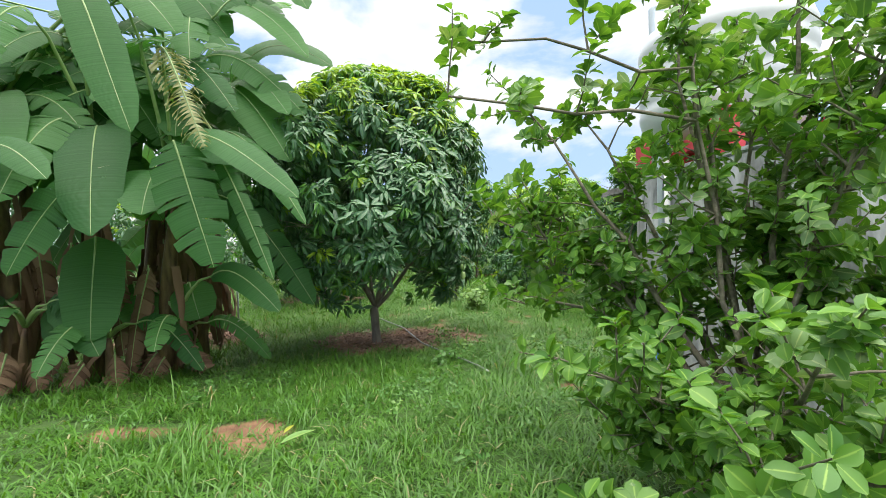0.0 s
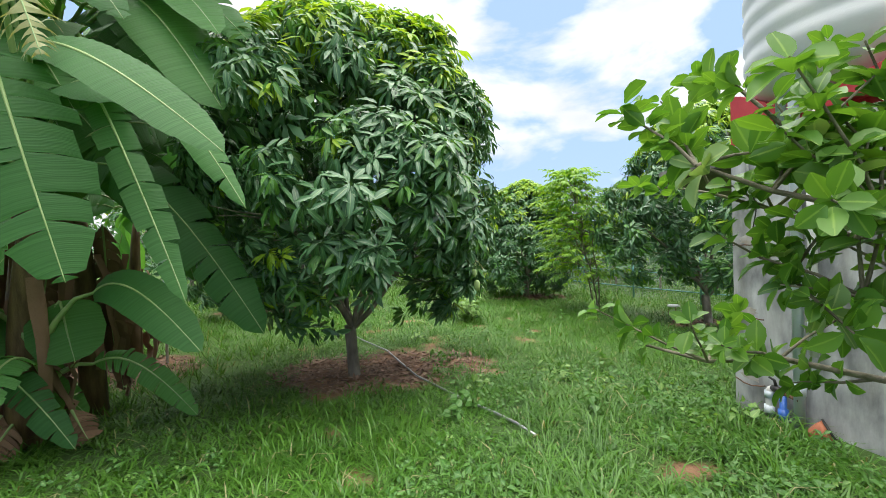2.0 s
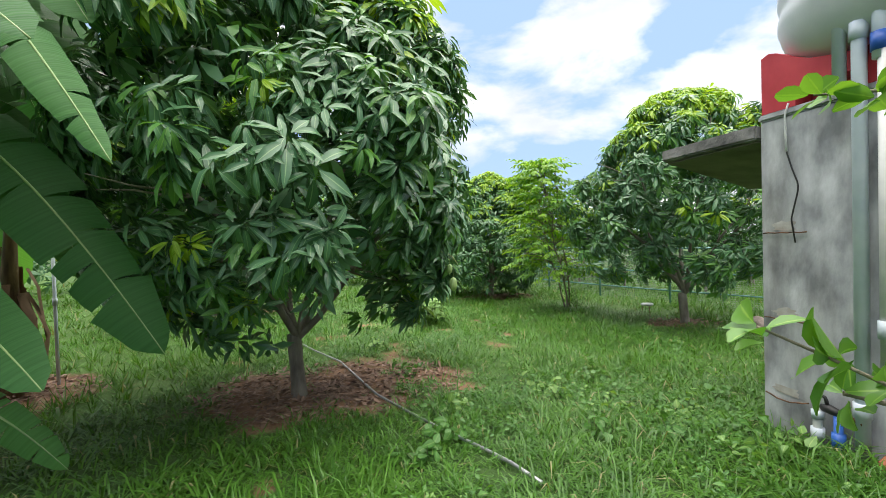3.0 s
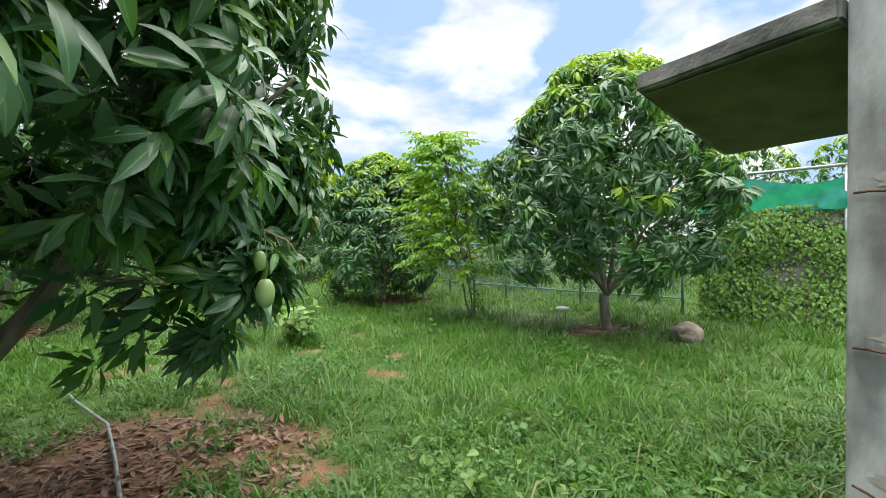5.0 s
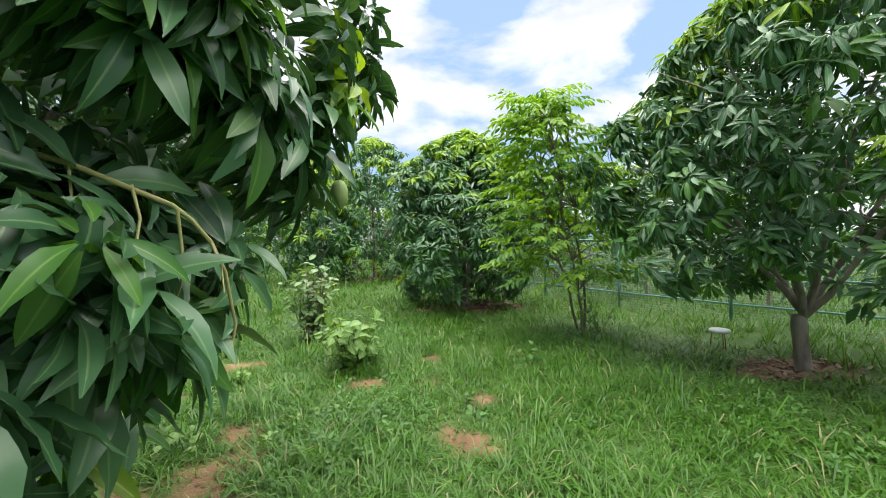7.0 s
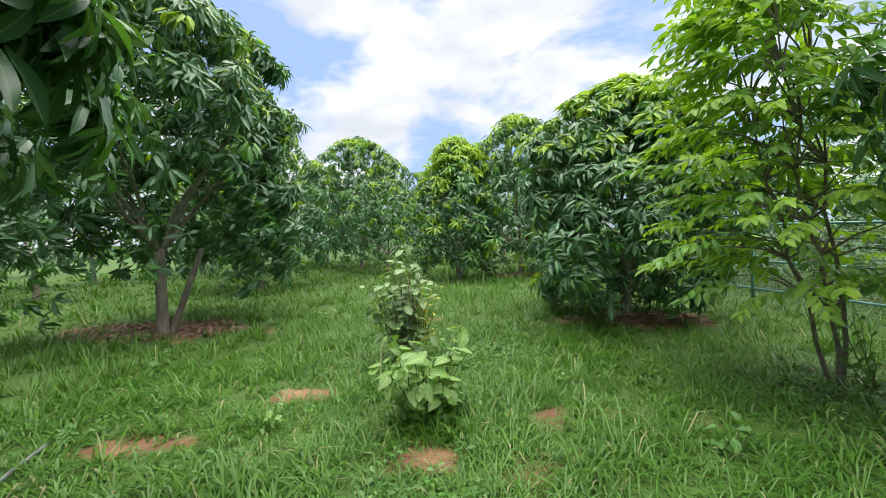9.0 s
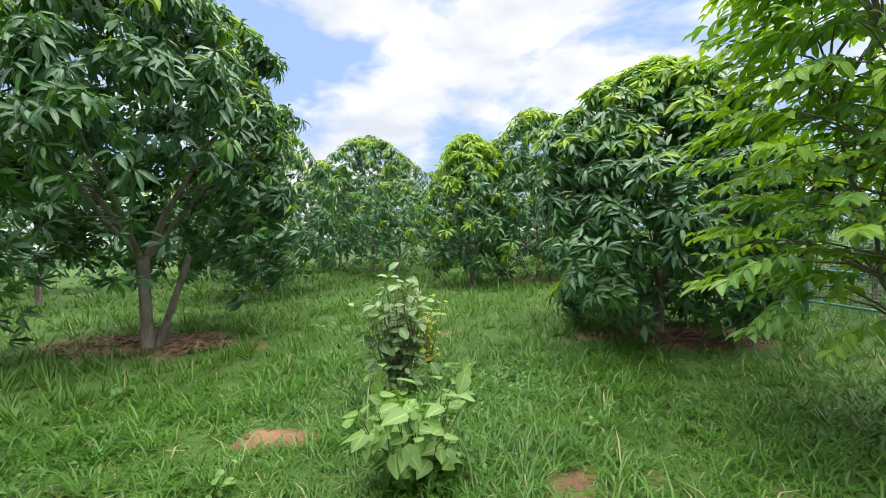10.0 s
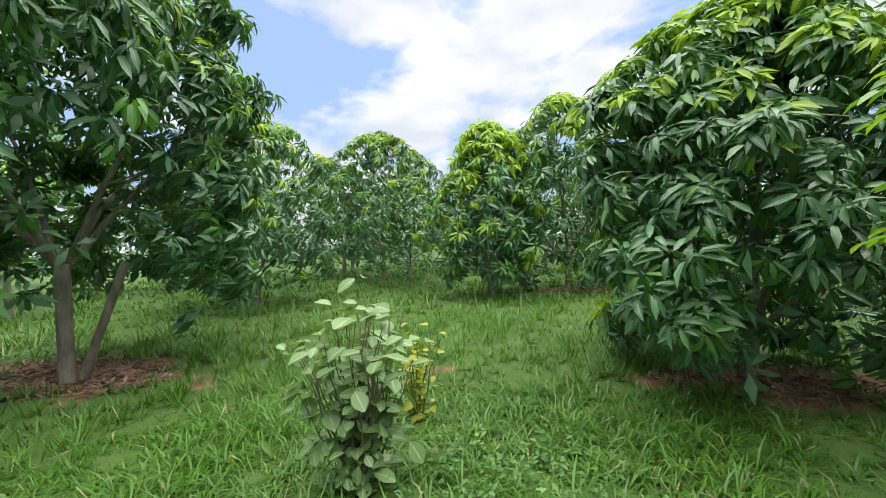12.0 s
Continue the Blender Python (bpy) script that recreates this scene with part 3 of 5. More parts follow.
# ---------------------------------------------------------------- mango trees
def mango_tree(x, y, top, r, bottom, seed, count, near=True, parts=0, profile=None, young=0.6, fork=0.75, girth=0.085, skew=(0, 0), stems=1, label="", leaf_size=1.0, opening=None, droops=(), bough=None):
    """A round mango tree: trunk, limbs and a crown of drooping leaf whorls. top and bottom are heights above its foot."""
    rng = np.random.default_rng(seed)
    z0 = gz(x, y)
    root = tagged(new("mango_tree"), label or "dense dark green mango tree on a short grey trunk", "tree", "mango trees")
    root.location = (x, y, z0)
    us, ws = zip(*(profile or ((0, 0.55), (0.12, 0.86), (0.35, 1.0), (0.6, 0.93), (0.8, 0.72), (0.93, 0.42), (1.0, 0.08))))
    for k in range(stems):
        off = Vector((0.06 * k, 0.1 * k, 0))
        lean = Vector(rng.uniform(-0.06, 0.06, 3)) if k == 0 else Vector((0.45, 0.3, 0))
        pts = [off + lean * s + Vector((0, 0, fork * 1.05 * s - 0.05)) for s in (0, 0.06, 0.3, 0.6, 0.85, 1)]
        g = girth * (1 if k == 0 else 0.6)
        tube_part("trunk", pts, [g * 1.35, g * 1.12, g, g * 0.95, g * 1.0, g * 0.9], M_BARK, root, 10)
    limbs = 7 if near else 4
    for k in range(limbs):
        a = 2 * math.pi * (k + rng.uniform(-0.25, 0.25)) / limbs
        u = rng.uniform(0.25, 0.85)
        rr = r * np.interp(u, us, ws) * 0.8
        end = Vector((math.cos(a) * rr + skew[0] * u, math.sin(a) * rr + skew[1] * u, bottom + (top - bottom) * u))
        start = Vector((0, 0, fork - 0.05))
        mid = start.lerp(end, 0.45) + Vector((0, 0, 0.25 * (1 - u)))
        pts = bent(start, mid, rng, 0.05, 4) + bent(mid, end, rng, 0.06, 4)[1:]
        tube_part("limb", pts, np.linspace(girth * 0.52, 0.012, len(pts)), M_BARK, root, 7)
        for j in range(5 if near else 2):
            s = Vector(pts[rng.integers(3, len(pts) - 1)])
            e = s + Vector((math.cos(a + rng.uniform(-1.2, 1.2)), math.sin(a + rng.uniform(-1.2, 1.2)), rng.uniform(-0.3, 0.8))) * r * rng.uniform(0.2, 0.34)
            if lane_distance(np.array([(e.x + x, e.y + y)]))[0] > 0.95:
                tube_part("branch", bent(s, e, rng, 0.08, 3), (0.016, 0.012, 0.009, 0.005), M_BARK, root, 5)
    # places of the whorls
    u = rng.beta(1.25, 1.05, count)
    az = rng.uniform(0, 2 * math.pi, count)
    lobes = 1 + 0.15 * np.sin(3 * az + 4 * u + seed) + 0.08 * np.sin(5 * az - 7 * u + 2 * seed) + 0.06 * np.sin(9 * az + 11 * u)
    deep = np.where(rng.uniform(0, 1, count) < 0.68, rng.uniform(0.84, 1.0, count) + 0.1 * (rng.uniform(0, 1, count) < 0.04), np.sqrt(rng.uniform(0.12, 0.7, count)))
    prof = np.interp(u, us, ws)
    rad = r * prof * lobes * deep
    hem = 0.10 * np.sin(4 * az + seed) * (1 - u) ** 2
    where = np.stack([np.cos(az) * rad + skew[0] * u, np.sin(az) * rad + skew[1] * u, bottom + hem * (top - bottom) * 0.6 + (top - bottom) * (u + 0.05 * (lobes - 1))], axis=1)
    for way, amount, narrow in droops:
        where[:, 2] -= amount * (1 - u) ** 3 * np.clip(np.cos(az - way), 0, 1) ** narrow
    if bough:
        # a low bough that hangs out beside the path
        bx, by, bz, br, n = bough
        out = rng.normal(size=(n, 3))
        out = out / np.linalg.norm(out, axis=1, keepdims=True) * br * rng.uniform(0.3, 1, (n, 1)) ** 0.5
        where = np.concatenate([where, out + np.array((bx, by, bz))])
        u, az, deep = np.append(u, np.full(n, 0.2)), np.append(az, np.full(n, math.atan2(by, bx)) + rng.normal(0, 0.6, n)), np.append(deep, np.full(n, 0.9))
    ok = lane_distance(where[:, :2] + np.array((x, y))) > 0.5
    ok &= (u > 0.14) | (deep > 0.55)
    if seed == 11:
        # the gap where the bare fruit stalk hangs out
        ok &= np.linalg.norm(where + np.array((x, y, z0)) - np.array((0.68, 7.92, 1.05)), axis=1) > 0.2
    if opening:
        ok &= ~((np.abs((az - opening[0] + math.pi) % (2 * math.pi) - math.pi) < opening[1]) & (u < opening[2]) & (rng.uniform(0, 1, len(u)) < 0.86))
    where, u, az, deep = where[ok], u[ok], az[ok], deep[ok]
    outer = np.nonzero(deep > 0.84)[0]
    heart = where[outer[:: max(1, len(outer) // 105)]]
    gap = np.linalg.norm(where[:, None] - heart[None], axis=2)
    pull = heart[gap.argmin(1)] - where
    where = where + pull * (0.4 * (deep > 0.84))[:, None]
    lift = np.interp(u, (0, 0.3, 0.7, 1), (0.5, 0.9, 1.4, 3.0))
    axes = np.stack([np.cos(az), np.sin(az), lift], axis=1) + rng.normal(0, 0.25, (len(u), 3))
    turns = frames_for(axes, rng)
    sizes = rng.uniform(0.75, 1.15, len(u)) * leaf_size
    # likelier upwards: new leaves, plus the lit top put into the leaf colour
    chance = np.interp(u, (0, 0.6, 0.85, 1), (0.015 + 0.35 * max(0, young - 1), 0.06 + max(0, young - 1), young * 0.8, young * 1.3)) * (deep > 0.84)
    dice = rng.uniform(0, 1, len(u))
    kind = np.where(dice < chance, 1, np.where(dice > 0.8, 2, 0))
    if near:
        variants = [whorl(rng, int(rng.integers(11, 16)), 0.2, 0.056) for _ in range(7)]
        simple = [whorl(rng, 11, 0.21, 0.07, 2, 1) for _ in range(4)]
    else:
        variants = [whorl(rng, 7, 0.34, 0.11, 2, 1) for _ in range(5)]
    mats = [M_MANGO, M_MANGO_YOUNG_TOPLIT, M_MANGO_FRESH]
    single = np.zeros(len(u), bool)
    if parts:
        outer = np.nonzero(deep > 0.9)[0]
        outer = outer[lane_distance(where[outer, :2] + np.array((x, y))) > 1.5]
        single[outer[:parts]] = True
        shared = [[quads_mesh("sprig", v, q, [m], rib=True) for v, q in variants[:3]] for m in mats]
        for i in np.nonzero(single)[0]:
            ob = child("sprig", shared[kind[i]][i % 3], root)
            m = Matrix(turns[i].tolist()).to_4x4()
            ob.matrix_basis = Matrix.Translation(where[i].tolist()) @ m @ Matrix.Scale(float(sizes[i]), 4)
    rest = ~single
    if near:
        inner = rest & (deep < 0.84)
        rest &= ~inner
        v, q, mi = scatter(simple, where[inner], turns[inner], sizes[inner], rng, kind[inner])
        child("inner_crown", quads_mesh("inner_crown", v, q, mats, mi), root, kind="stuff")
        close = rest & (lane_distance(where[:, :2] + np.array((x, y))) < 1.5)
        if close.any():
            # wavy-edged leaves where the path brushes past
            wavy = [whorl(rng, int(rng.integers(11, 15)), 0.21, 0.058, 7, 2) for _ in range(6)]
            rest &= ~close
            v, q, mi = scatter(wavy, where[close], turns[close], sizes[close], rng, kind[close])
            child("outer_sprays", quads_mesh("outer_sprays", v, q, mats, mi, rib=True), root, kind="stuff")
    v, q, mi = scatter(variants, where[rest], turns[rest], sizes[rest], rng, kind[rest])
    child("crown", quads_mesh("crown", v, q, mats, mi, rib=near), root, kind="stuff")
    return root


FULL = ((0, 0.62), (0.12, 0.9), (0.3, 1.0), (0.5, 0.95), (0.65, 0.83), (0.78, 0.66), (0.9, 0.46), (0.97, 0.24), (1.0, 0.06))
mango_1 = mango_tree(-1.35, 8.5, 5.35, 2.45, 1.25, 11, 4300, droops=((-0.3, 0.2, 2.5), (-2.25, 0.5, 6)), bough=(1.78, -0.3, 1.74, 0.5, 110), parts=280, profile=FULL, label="dense round mango tree with glossy dark leaves above leaf litter")
mango_2 = mango_tree(5.97, 11.05, 4.85, 2.15, 1.0, 12, 2100, parts=160, profile=FULL, fork=0.7, label="round mango tree with forked trunk beside a rock", young=0.7)
mango_3 = mango_tree(3.45, 16.65, 3.95, 1.85, 0.3, 13, 2200, parts=200, profile=FULL, fork=0.5, label="low mango tree whose dark leaves hang to the ground", young=0.75)
mango_4 = mango_tree(-4.3, 15.5, 6.0, 2.6, 1.0, 14, 3000, parts=180, fork=1.42, girth=0.09, stems=2, leaf_size=1.15, opening=(-0.78, 0.85, 0.4), droops=((-2.6, 0.5, 4), (0.2, 0.3, 4)), label="tall open mango tree with pale forked limbs showing", young=0.35,
                     profile=((0, 0.8), (0.08, 0.95), (0.3, 1.0), (0.6, 0.95), (0.8, 0.75), (0.93, 0.45), (1.0, 0.1)))
mango_tree(-6.2, 21.5, 5.0, 2.5, 0.4, 15, 800, young=0.6, leaf_size=1.3, label="bushy mango tree with bright upper leaves further back")
mango_tree(1.9, 24.6, 5.6, 2.3, 0.4, 16, 800, young=0.5, leaf_size=1.3, label="tall mango tree at the back of the orchard")
mango_tree(-0.1, 22.9, 4.6, 1.75, 0.5, 22, 700, young=1.3, leaf_size=1.25, profile=((0, 0.6), (0.3, 1.0), (0.55, 0.75), (0.75, 0.6), (0.9, 0.42), (1.0, 0.1)), label="yellow-green young-leaved mango tree between darker ones")
mango_tree(-5.4, 28.6, 6.2, 2.6, 0.8, 18, 750, young=0.4, leaf_size=1.5, fork=1.3, label="broad mango tree on a bare trunk in the back row")
far_tree = mango_tree(-12.0, 19.5, 6.0, 2.5, 0.7, 17, 400, near=False, young=0.4, fork=1.3, label="far mango tree on a bare trunk")
rng = np.random.default_rng(40)
for x, y, s in ((-12.5, 27, 1.0), (-9.5, 34, 1.05), (-1.5, 36, 1.1), (4.5, 33, 1.0), (9.5, 29, 1.0), (9.8, 21.5, 0.85), (13.5, 16.8, 0.9),
                (-11.5, 12.0, 0.9), (-9.8, 25.5, 0.9), (-15, 24, 1.0), (-8.5, 31, 1.0), (-4, 40, 1.1), (6.5, 37, 1.1), (-13, 16, 0.8), (-3.2, 25.5, 0.7), (-2.2, 32, 0.9), (1.2, 30.5, 0.95), (5.8, 26, 0.9), (-7.5, 38, 1.0), (8.4, 16.9, 0.5), (7.9, 19.2, 0.55), (9.6, 14.6, 0.5), (7.0, 22.3, 0.6), (-17, 33, 1.1), (-18, 22, 1.0), (-17, 14, 1.0), (2.0, 42, 1.2), (-9, 44, 1.2), (11, 40, 1.2), (16.5, 24, 1.0),
                (17.5, 12.3, 0.85), (20, 17, 1.0), (19, 31, 1.2), (-21, 41, 1.2), (-25, 28, 1.1), (-24, 17, 1.1), (15.2, 8.0, 0.72), (-14, 5, 1.0), (-13, -3, 1.0), (22, 6, 1.0), (9, -9, 1.0), (-4, -10, 1.0)):
    tree = copy_thing(far_tree, pose(x, y, gz(x, y), 0, 0, float(rng.uniform(0, 360))))
    tree.scale = (s, s, s * float(rng.uniform(0.85, 1.05)))
    tagged(tree, "mango tree standing in the orchard rows behind")


# ---------------------------------------------------------------- light green custard apple trees
def custard_tree(x, y, height, spread_r, seed, sprays, stems=3, label="", bottom=0.35, skew=(0, 0)):
    """A slender tree whose light leaves stand in two ranks along arching sprays."""
    rng = np.random.default_rng(seed)
    root = tagged(new("custard_apple_tree"), label, "tree", "light green trees")
    root.location = (x, y, gz(x, y))
    leaders = []
    for k in range(stems):
        a = 2 * math.pi * k / stems + rng.uniform(-0.3, 0.3)
        tip = Vector((math.cos(a) * spread_r * 0.35 + skew[0], math.sin(a) * spread_r * 0.35 + skew[1], height * rng.uniform(0.82, 0.97)))
        pts = bent((math.cos(a) * 0.05, math.sin(a) * 0.05, -0.05), tip, rng, 0.04, 8)
        tube_part("trunk", pts, np.linspace(0.024, 0.006, len(pts)), M_BARK_LIME, root, 7)
        leaders.append(pts)
    where, turns_, sizes = [], [], []
    variants = []
    for _ in range(6):
        pieces = []
        n = int(rng.integers(12, 18))
        length = rng.uniform(0.42, 0.62)
        for j in range(n):
            s = (j + 1) / n
            v, q = leaf(rng.uniform(0.13, 0.185) * (1.05 - 0.35 * s), 0.055, 3, 2, 0.15, rng.uniform(0.3, 1.1), "round", 0.01, rng)
            v = turn(v, ry=rng.uniform(-0.6, 0.6), rx=rng.uniform(-0.6, 0.15), rz=(1 if j % 2 else -1) * rng.uniform(0.7, 1.15) * (1 - 0.5 * s))
            pieces.append((v + np.array((0, length * s, -0.25 * length * s * s)), q))
        variants.append(joined(pieces))
    for k in range(sprays):
        pts = leaders[rng.integers(0, stems)]
        u = rng.uniform(0.0, 1.0) ** 0.9
        z = bottom + (height - bottom) * u
        at = min(pts, key=lambda p: abs(p.z - z * 0.92))
        a = rng.uniform(0, 2 * math.pi)
        reach = spread_r * np.interp(u, (0, 0.15, 0.4, 0.65, 0.85, 1), (0.6, 1.0, 0.95, 0.55, 0.3, 0.12)) * rng.uniform(0.15, 0.85)
        end = Vector((at.x * 0.75 + skew[0] * 0.4 + math.cos(a) * reach, at.y * 0.75 + skew[1] * 0.4 + math.sin(a) * reach, z + 0.1))
        if k % 3 == 0:
            tube_part("branch", bent(at, end, rng, 0.06, 3, 0.08), (0.012, 0.009, 0.006, 0.004), M_BARK_LIME, root, 5)
        out = Vector((math.cos(a + rng.uniform(-0.6, 0.6)), math.sin(a + rng.uniform(-0.6, 0.6)), rng.uniform(-0.1, 0.45))).normalized()
        side = out.cross(Vector((0, 0, 1))).normalized()
        up = side.cross(out)
        where.append(tuple(end))
        turns_.append(np.array([side, out, up]).T)
        sizes.append(rng.uniform(0.8, 1.15))
    where = np.array(where)
    ok = lane_distance(where[:, :2] + np.array((x, y))) > 0.9
    v, q, mi = scatter(variants, where[ok], np.array(turns_)[ok], np.array(sizes)[ok], rng, (rng.uniform(0, 1, ok.sum()) < 0.35).astype(int))
    child("crown", quads_mesh("crown", v, q, [M_LIGHT_LEAF, M_LIME], mi, rib=True), root, kind="stuff")
    return root


custard_tree(4.55, 13.5, 3.7, 1.1, 21, 380, skew=(-0.6, -0.1), bottom=0.8, label="slender light green tree with feathery arching sprays")


# ---------------------------------------------------------------- lime tree beside the path
def lime_tree(x, y):
    rng = np.random.default_rng(31)
    root = tagged(new("lime_tree"), "open branching lime tree with broad pale-backed leaves", "tree")
    root.location = (x, y, gz(x, y))
    foot = Vector((0, 0, 0.3))
    tube_part("trunk", [(0, 0, -0.05), (0.01, 0, 0.03), (0.02, 0.01, 0.2), (0, 0, 0.34)], (0.085, 0.07, 0.06, 0.058), M_BARK_LIME, root, 9)
    ends = [((-1.05, 0.9, 1.35), 0.034), ((-0.75, 0.5, 2.3), 0.034), ((-1.1, 0.7, 2.45), 0.03), ((0.1, 0.75, 2.6), 0.034), ((-0.55, -0.15, 0.55), 0.03),
            ((0.5, -0.2, 2.4), 0.036), ((-0.35, 0.1, 2.9), 0.032), ((-1.35, 0.9, 1.7), 0.028), ((-0.8, 0.0, 0.45), 0.026), 
            ((-0.85, -1.2, 0.75), 0.026), ((-0.5, -1.05, 1.15), 0.026), ((-0.1, -1.0, 0.6), 0.024), ((0.35, -0.85, 1.5), 0.028), ((-0.95, -0.7, 0.4), 0.022), ((0.45, -0.6, 2.9), 0.03), ((0.9, 0.2, 2.9), 0.03), ((-0.2, 0.55, 3.2), 0.026),
            ((-1.2, 1.5, 1.0), 0.028), ((-1.1, 1.05, 2.0), 0.026), ((-1.0, 1.3, 1.65), 0.024),
            ((0.25, -0.2, 3.3), 0.028), ((0.75, -0.5, 3.2), 0.028), ((0.35, 0.3, 2.2), 0.026), ((0.95, -0.9, 2.3), 0.028), ((0.1, -0.55, 2.0), 0.026), ((0.45, 0.75, 3.1), 0.026),
            ((-1.7, -0.15, 2.3), 0.022), ((-1.5, -0.1, 2.6), 0.02), ((-0.95, -0.4, 0.85), 0.024), ((0.6, 0.1, 2.7), 0.026)]
    tips = []
    for end, thick in ends:
        end = Vector(end)
        mid = foot.lerp(end, 0.5) + Vector((0, 0, 0.34 if end.y > 0.8 and end.z < 1.8 else 0.12 if end.z > 1.2 else -0.02))
        if end.x < -1.4 and end.z > 2:
            # rises beside the trunk before it arches out over the path
            mid = Vector((-0.35, end.y * 0.5, end.z - 0.15))
        pts = bent(foot, mid, rng, 0.07, 4) + bent(mid, end, rng, 0.08, 4)[1:]
        tube_part("limb", pts, np.linspace(thick * 0.8, 0.006, len(pts)), M_BARK_LIME, root, 7)
        for j in range(9 if end.x < -1.4 else 18):
            s = Vector(pts[rng.integers(2, len(pts))])
            d = (end - foot).normalized() * 0.4 + Vector(rng.normal(0, 0.55, 3)) + Vector((0, 0, 0.25))
            e = s + d.normalized() * rng.uniform(0.15, 0.5)
            floor_z = 0.9 if e.y > 0.45 else 0.2
            if e.z < floor_z:
                e.z = floor_z + rng.uniform(0, 0.25)
            tube_part("twig", bent(s, e, rng, 0.08, 3), (0.007, 0.005, 0.004, 0.003), M_BARK_LIME, root, 5)
            for f in (0.45, 0.7, 1.0):
                tips.append((s.lerp(e, f), d.normalized()))
        tips.append((end, (end - foot).normalized()))
    where = np.array([tuple(p) for p, _ in tips])
    axes = np.array([tuple(d) for _, d in tips]) + rng.normal(0, 0.2, (len(tips), 3)) + np.array((0, 0, 0.3))
    ok = lane_distance(where[:, :2] + np.array((x, y))) > 0.48
    where, axes = where[ok], axes[ok]
    turns = frames_for(axes, rng)
    variants = [whorl(rng, int(rng.integers(6, 9)), 0.088, 0.06, 4, 2, (-0.3, 0.9), (0.0, 0.6), "round", 0.012) for _ in range(7)]
    kind = (rng.uniform(0, 1, len(where)) < 0.07).astype(int)
    mats = [M_LIME, M_LIME_PALE]
    sizes = rng.uniform(0.8, 1.2, len(where))
    shared = [[quads_mesh("sprig", v, q, [m], rib=True) for v, q in variants[:4]] for m in mats]
    rest = np.ones(len(where), bool)
    for i in range(0, len(where), 6):
        rest[i] = False
        ob = child("sprig", shared[kind[i]][i % 4], root)
        ob.matrix_basis = Matrix.Translation(where[i].tolist()) @ Matrix(turns[i].tolist()).to_4x4() @ Matrix.Scale(float(sizes[i]), 4)
    v, q, mi = scatter(variants, where[rest], turns[rest], sizes[rest], rng, kind[rest])
    child("crown", quads_mesh("crown", v, q, mats, mi, rib=True), root, kind="stuff")


lime_tree(1.75, 2.45)


# ---------------------------------------------------------------- banana clump
def banana_leaf(plant, base, tip, width, arch, torn, rng, stem_top=None):
    """A banana leaf from its petiole's end to its tip; torn: 0 whole, 1 split into strips, 2 dried to ribs."""
    base, tip = Vector(base), Vector(tip)
    length = (tip - base).length
    facing = Vector((0.25, -0.75, 0.6))
    n = 40
    mids = []
    for i in range(n + 1):
        s = i / n
        p = base.lerp(tip, s) + Vector((0, 0, arch * length * 4 * s * (1 - s) * (1 - 0.3 * s)))
        p += Vector((math.sin(3 * s + base.x) * 0.03, 0, 0)) * length
        mids.append(p)
    verts, quads, along = [], [], []
    for hand in (-1, 1):
        i = 0
        while i < n:
            step = n if torn == 0 else int(rng.integers(2, 8)) if torn in (1, 3) else 1
            j = min(i + step, n)
            sag = rng.uniform(0.05, 0.4) if torn else 0.08
            if torn >= 2:
                sag = rng.uniform(0.3, 1.1)
            reach_out = rng.uniform(0.82, 1.06) if torn else 1.0
            first = len(verts)
            for k in range(i, j + 1):
                s = k / n
                d = (mids[min(k + 1, n)] - mids[max(k - 1, 0)]).normalized()
                side = d.cross(facing).normalized() * hand
                norm = side.cross(d).normalized() * hand
                if norm.dot(facing) < 0:
                    norm = -norm
                w = width / 2 * float(np.interp(s, (0, 0.06, 0.2, 0.55, 0.82, 0.95, 1), (0.12, 0.7, 0.95, 1.0, 0.8, 0.42, 0.04))) * reach_out
                gap = 0.0
                if torn and j - i > 0:
                    gap = (0.4 if k == i else -0.4 if k == j else 0) * length / n * (2.4 if torn == 2 else 1)
                ripple = 0.004 * (1 if k % 2 else -1)
                for c in (0.0, 0.35, 0.7, 1.0):
                    p = mids[k] + side * w * c * (1 - 0.25 * sag * c) + norm * (0.05 * w * math.sin(c * 2.4) + ripple * (c > 0)) - norm * sag * w * c * 0.5
                    p += Vector((0, 0, -1)) * (sag + 0.1) * w * c * c * 0.4 + d * (gap * c + 0.18 * w * c)
                    verts.append(tuple(p))
                    along.append(s * length + 0.12 * w * c)
            for k in range(j - i):
                for c in range(3):
                    a = first + k * 4 + c
                    quads.append((a, a + 1, a + 5, a + 4) if hand > 0 else (a, a + 4, a + 5, a + 1))
            i = j
    label = ("whole smooth green leaf", "green leaf torn into strips", "pale dried leaf shredded to its ribs", "dead brown leaf hanging beside the stem")[torn]
    me = quads_mesh("leaf", verts, quads, [M_HUSK if torn == 3 else M_BANANA_DRY if torn == 2 else M_BANANA])
    me.attributes.new("along", "FLOAT", "POINT").data.foreach_set("value", np.array(along, np.float32))
    blade = child("leaf", me, plant, label)
    rib = list(mids)
    radii = list(np.linspace(0.014, 0.003, n + 1))
    if stem_top is not None:
        top = Vector(stem_top)
        knee = top.lerp(base, 0.5) + Vector((0, 0, 0.25 * (base - top).length))
        rib = [top, top.lerp(knee, 0.6), knee.lerp(base, 0.35)] + rib
        radii = [0.035, 0.028, 0.02] + radii
    child("midrib", quads_mesh("midrib", *tube(rib, radii, 6), [M_MIDRIB]), blade)
    return blade


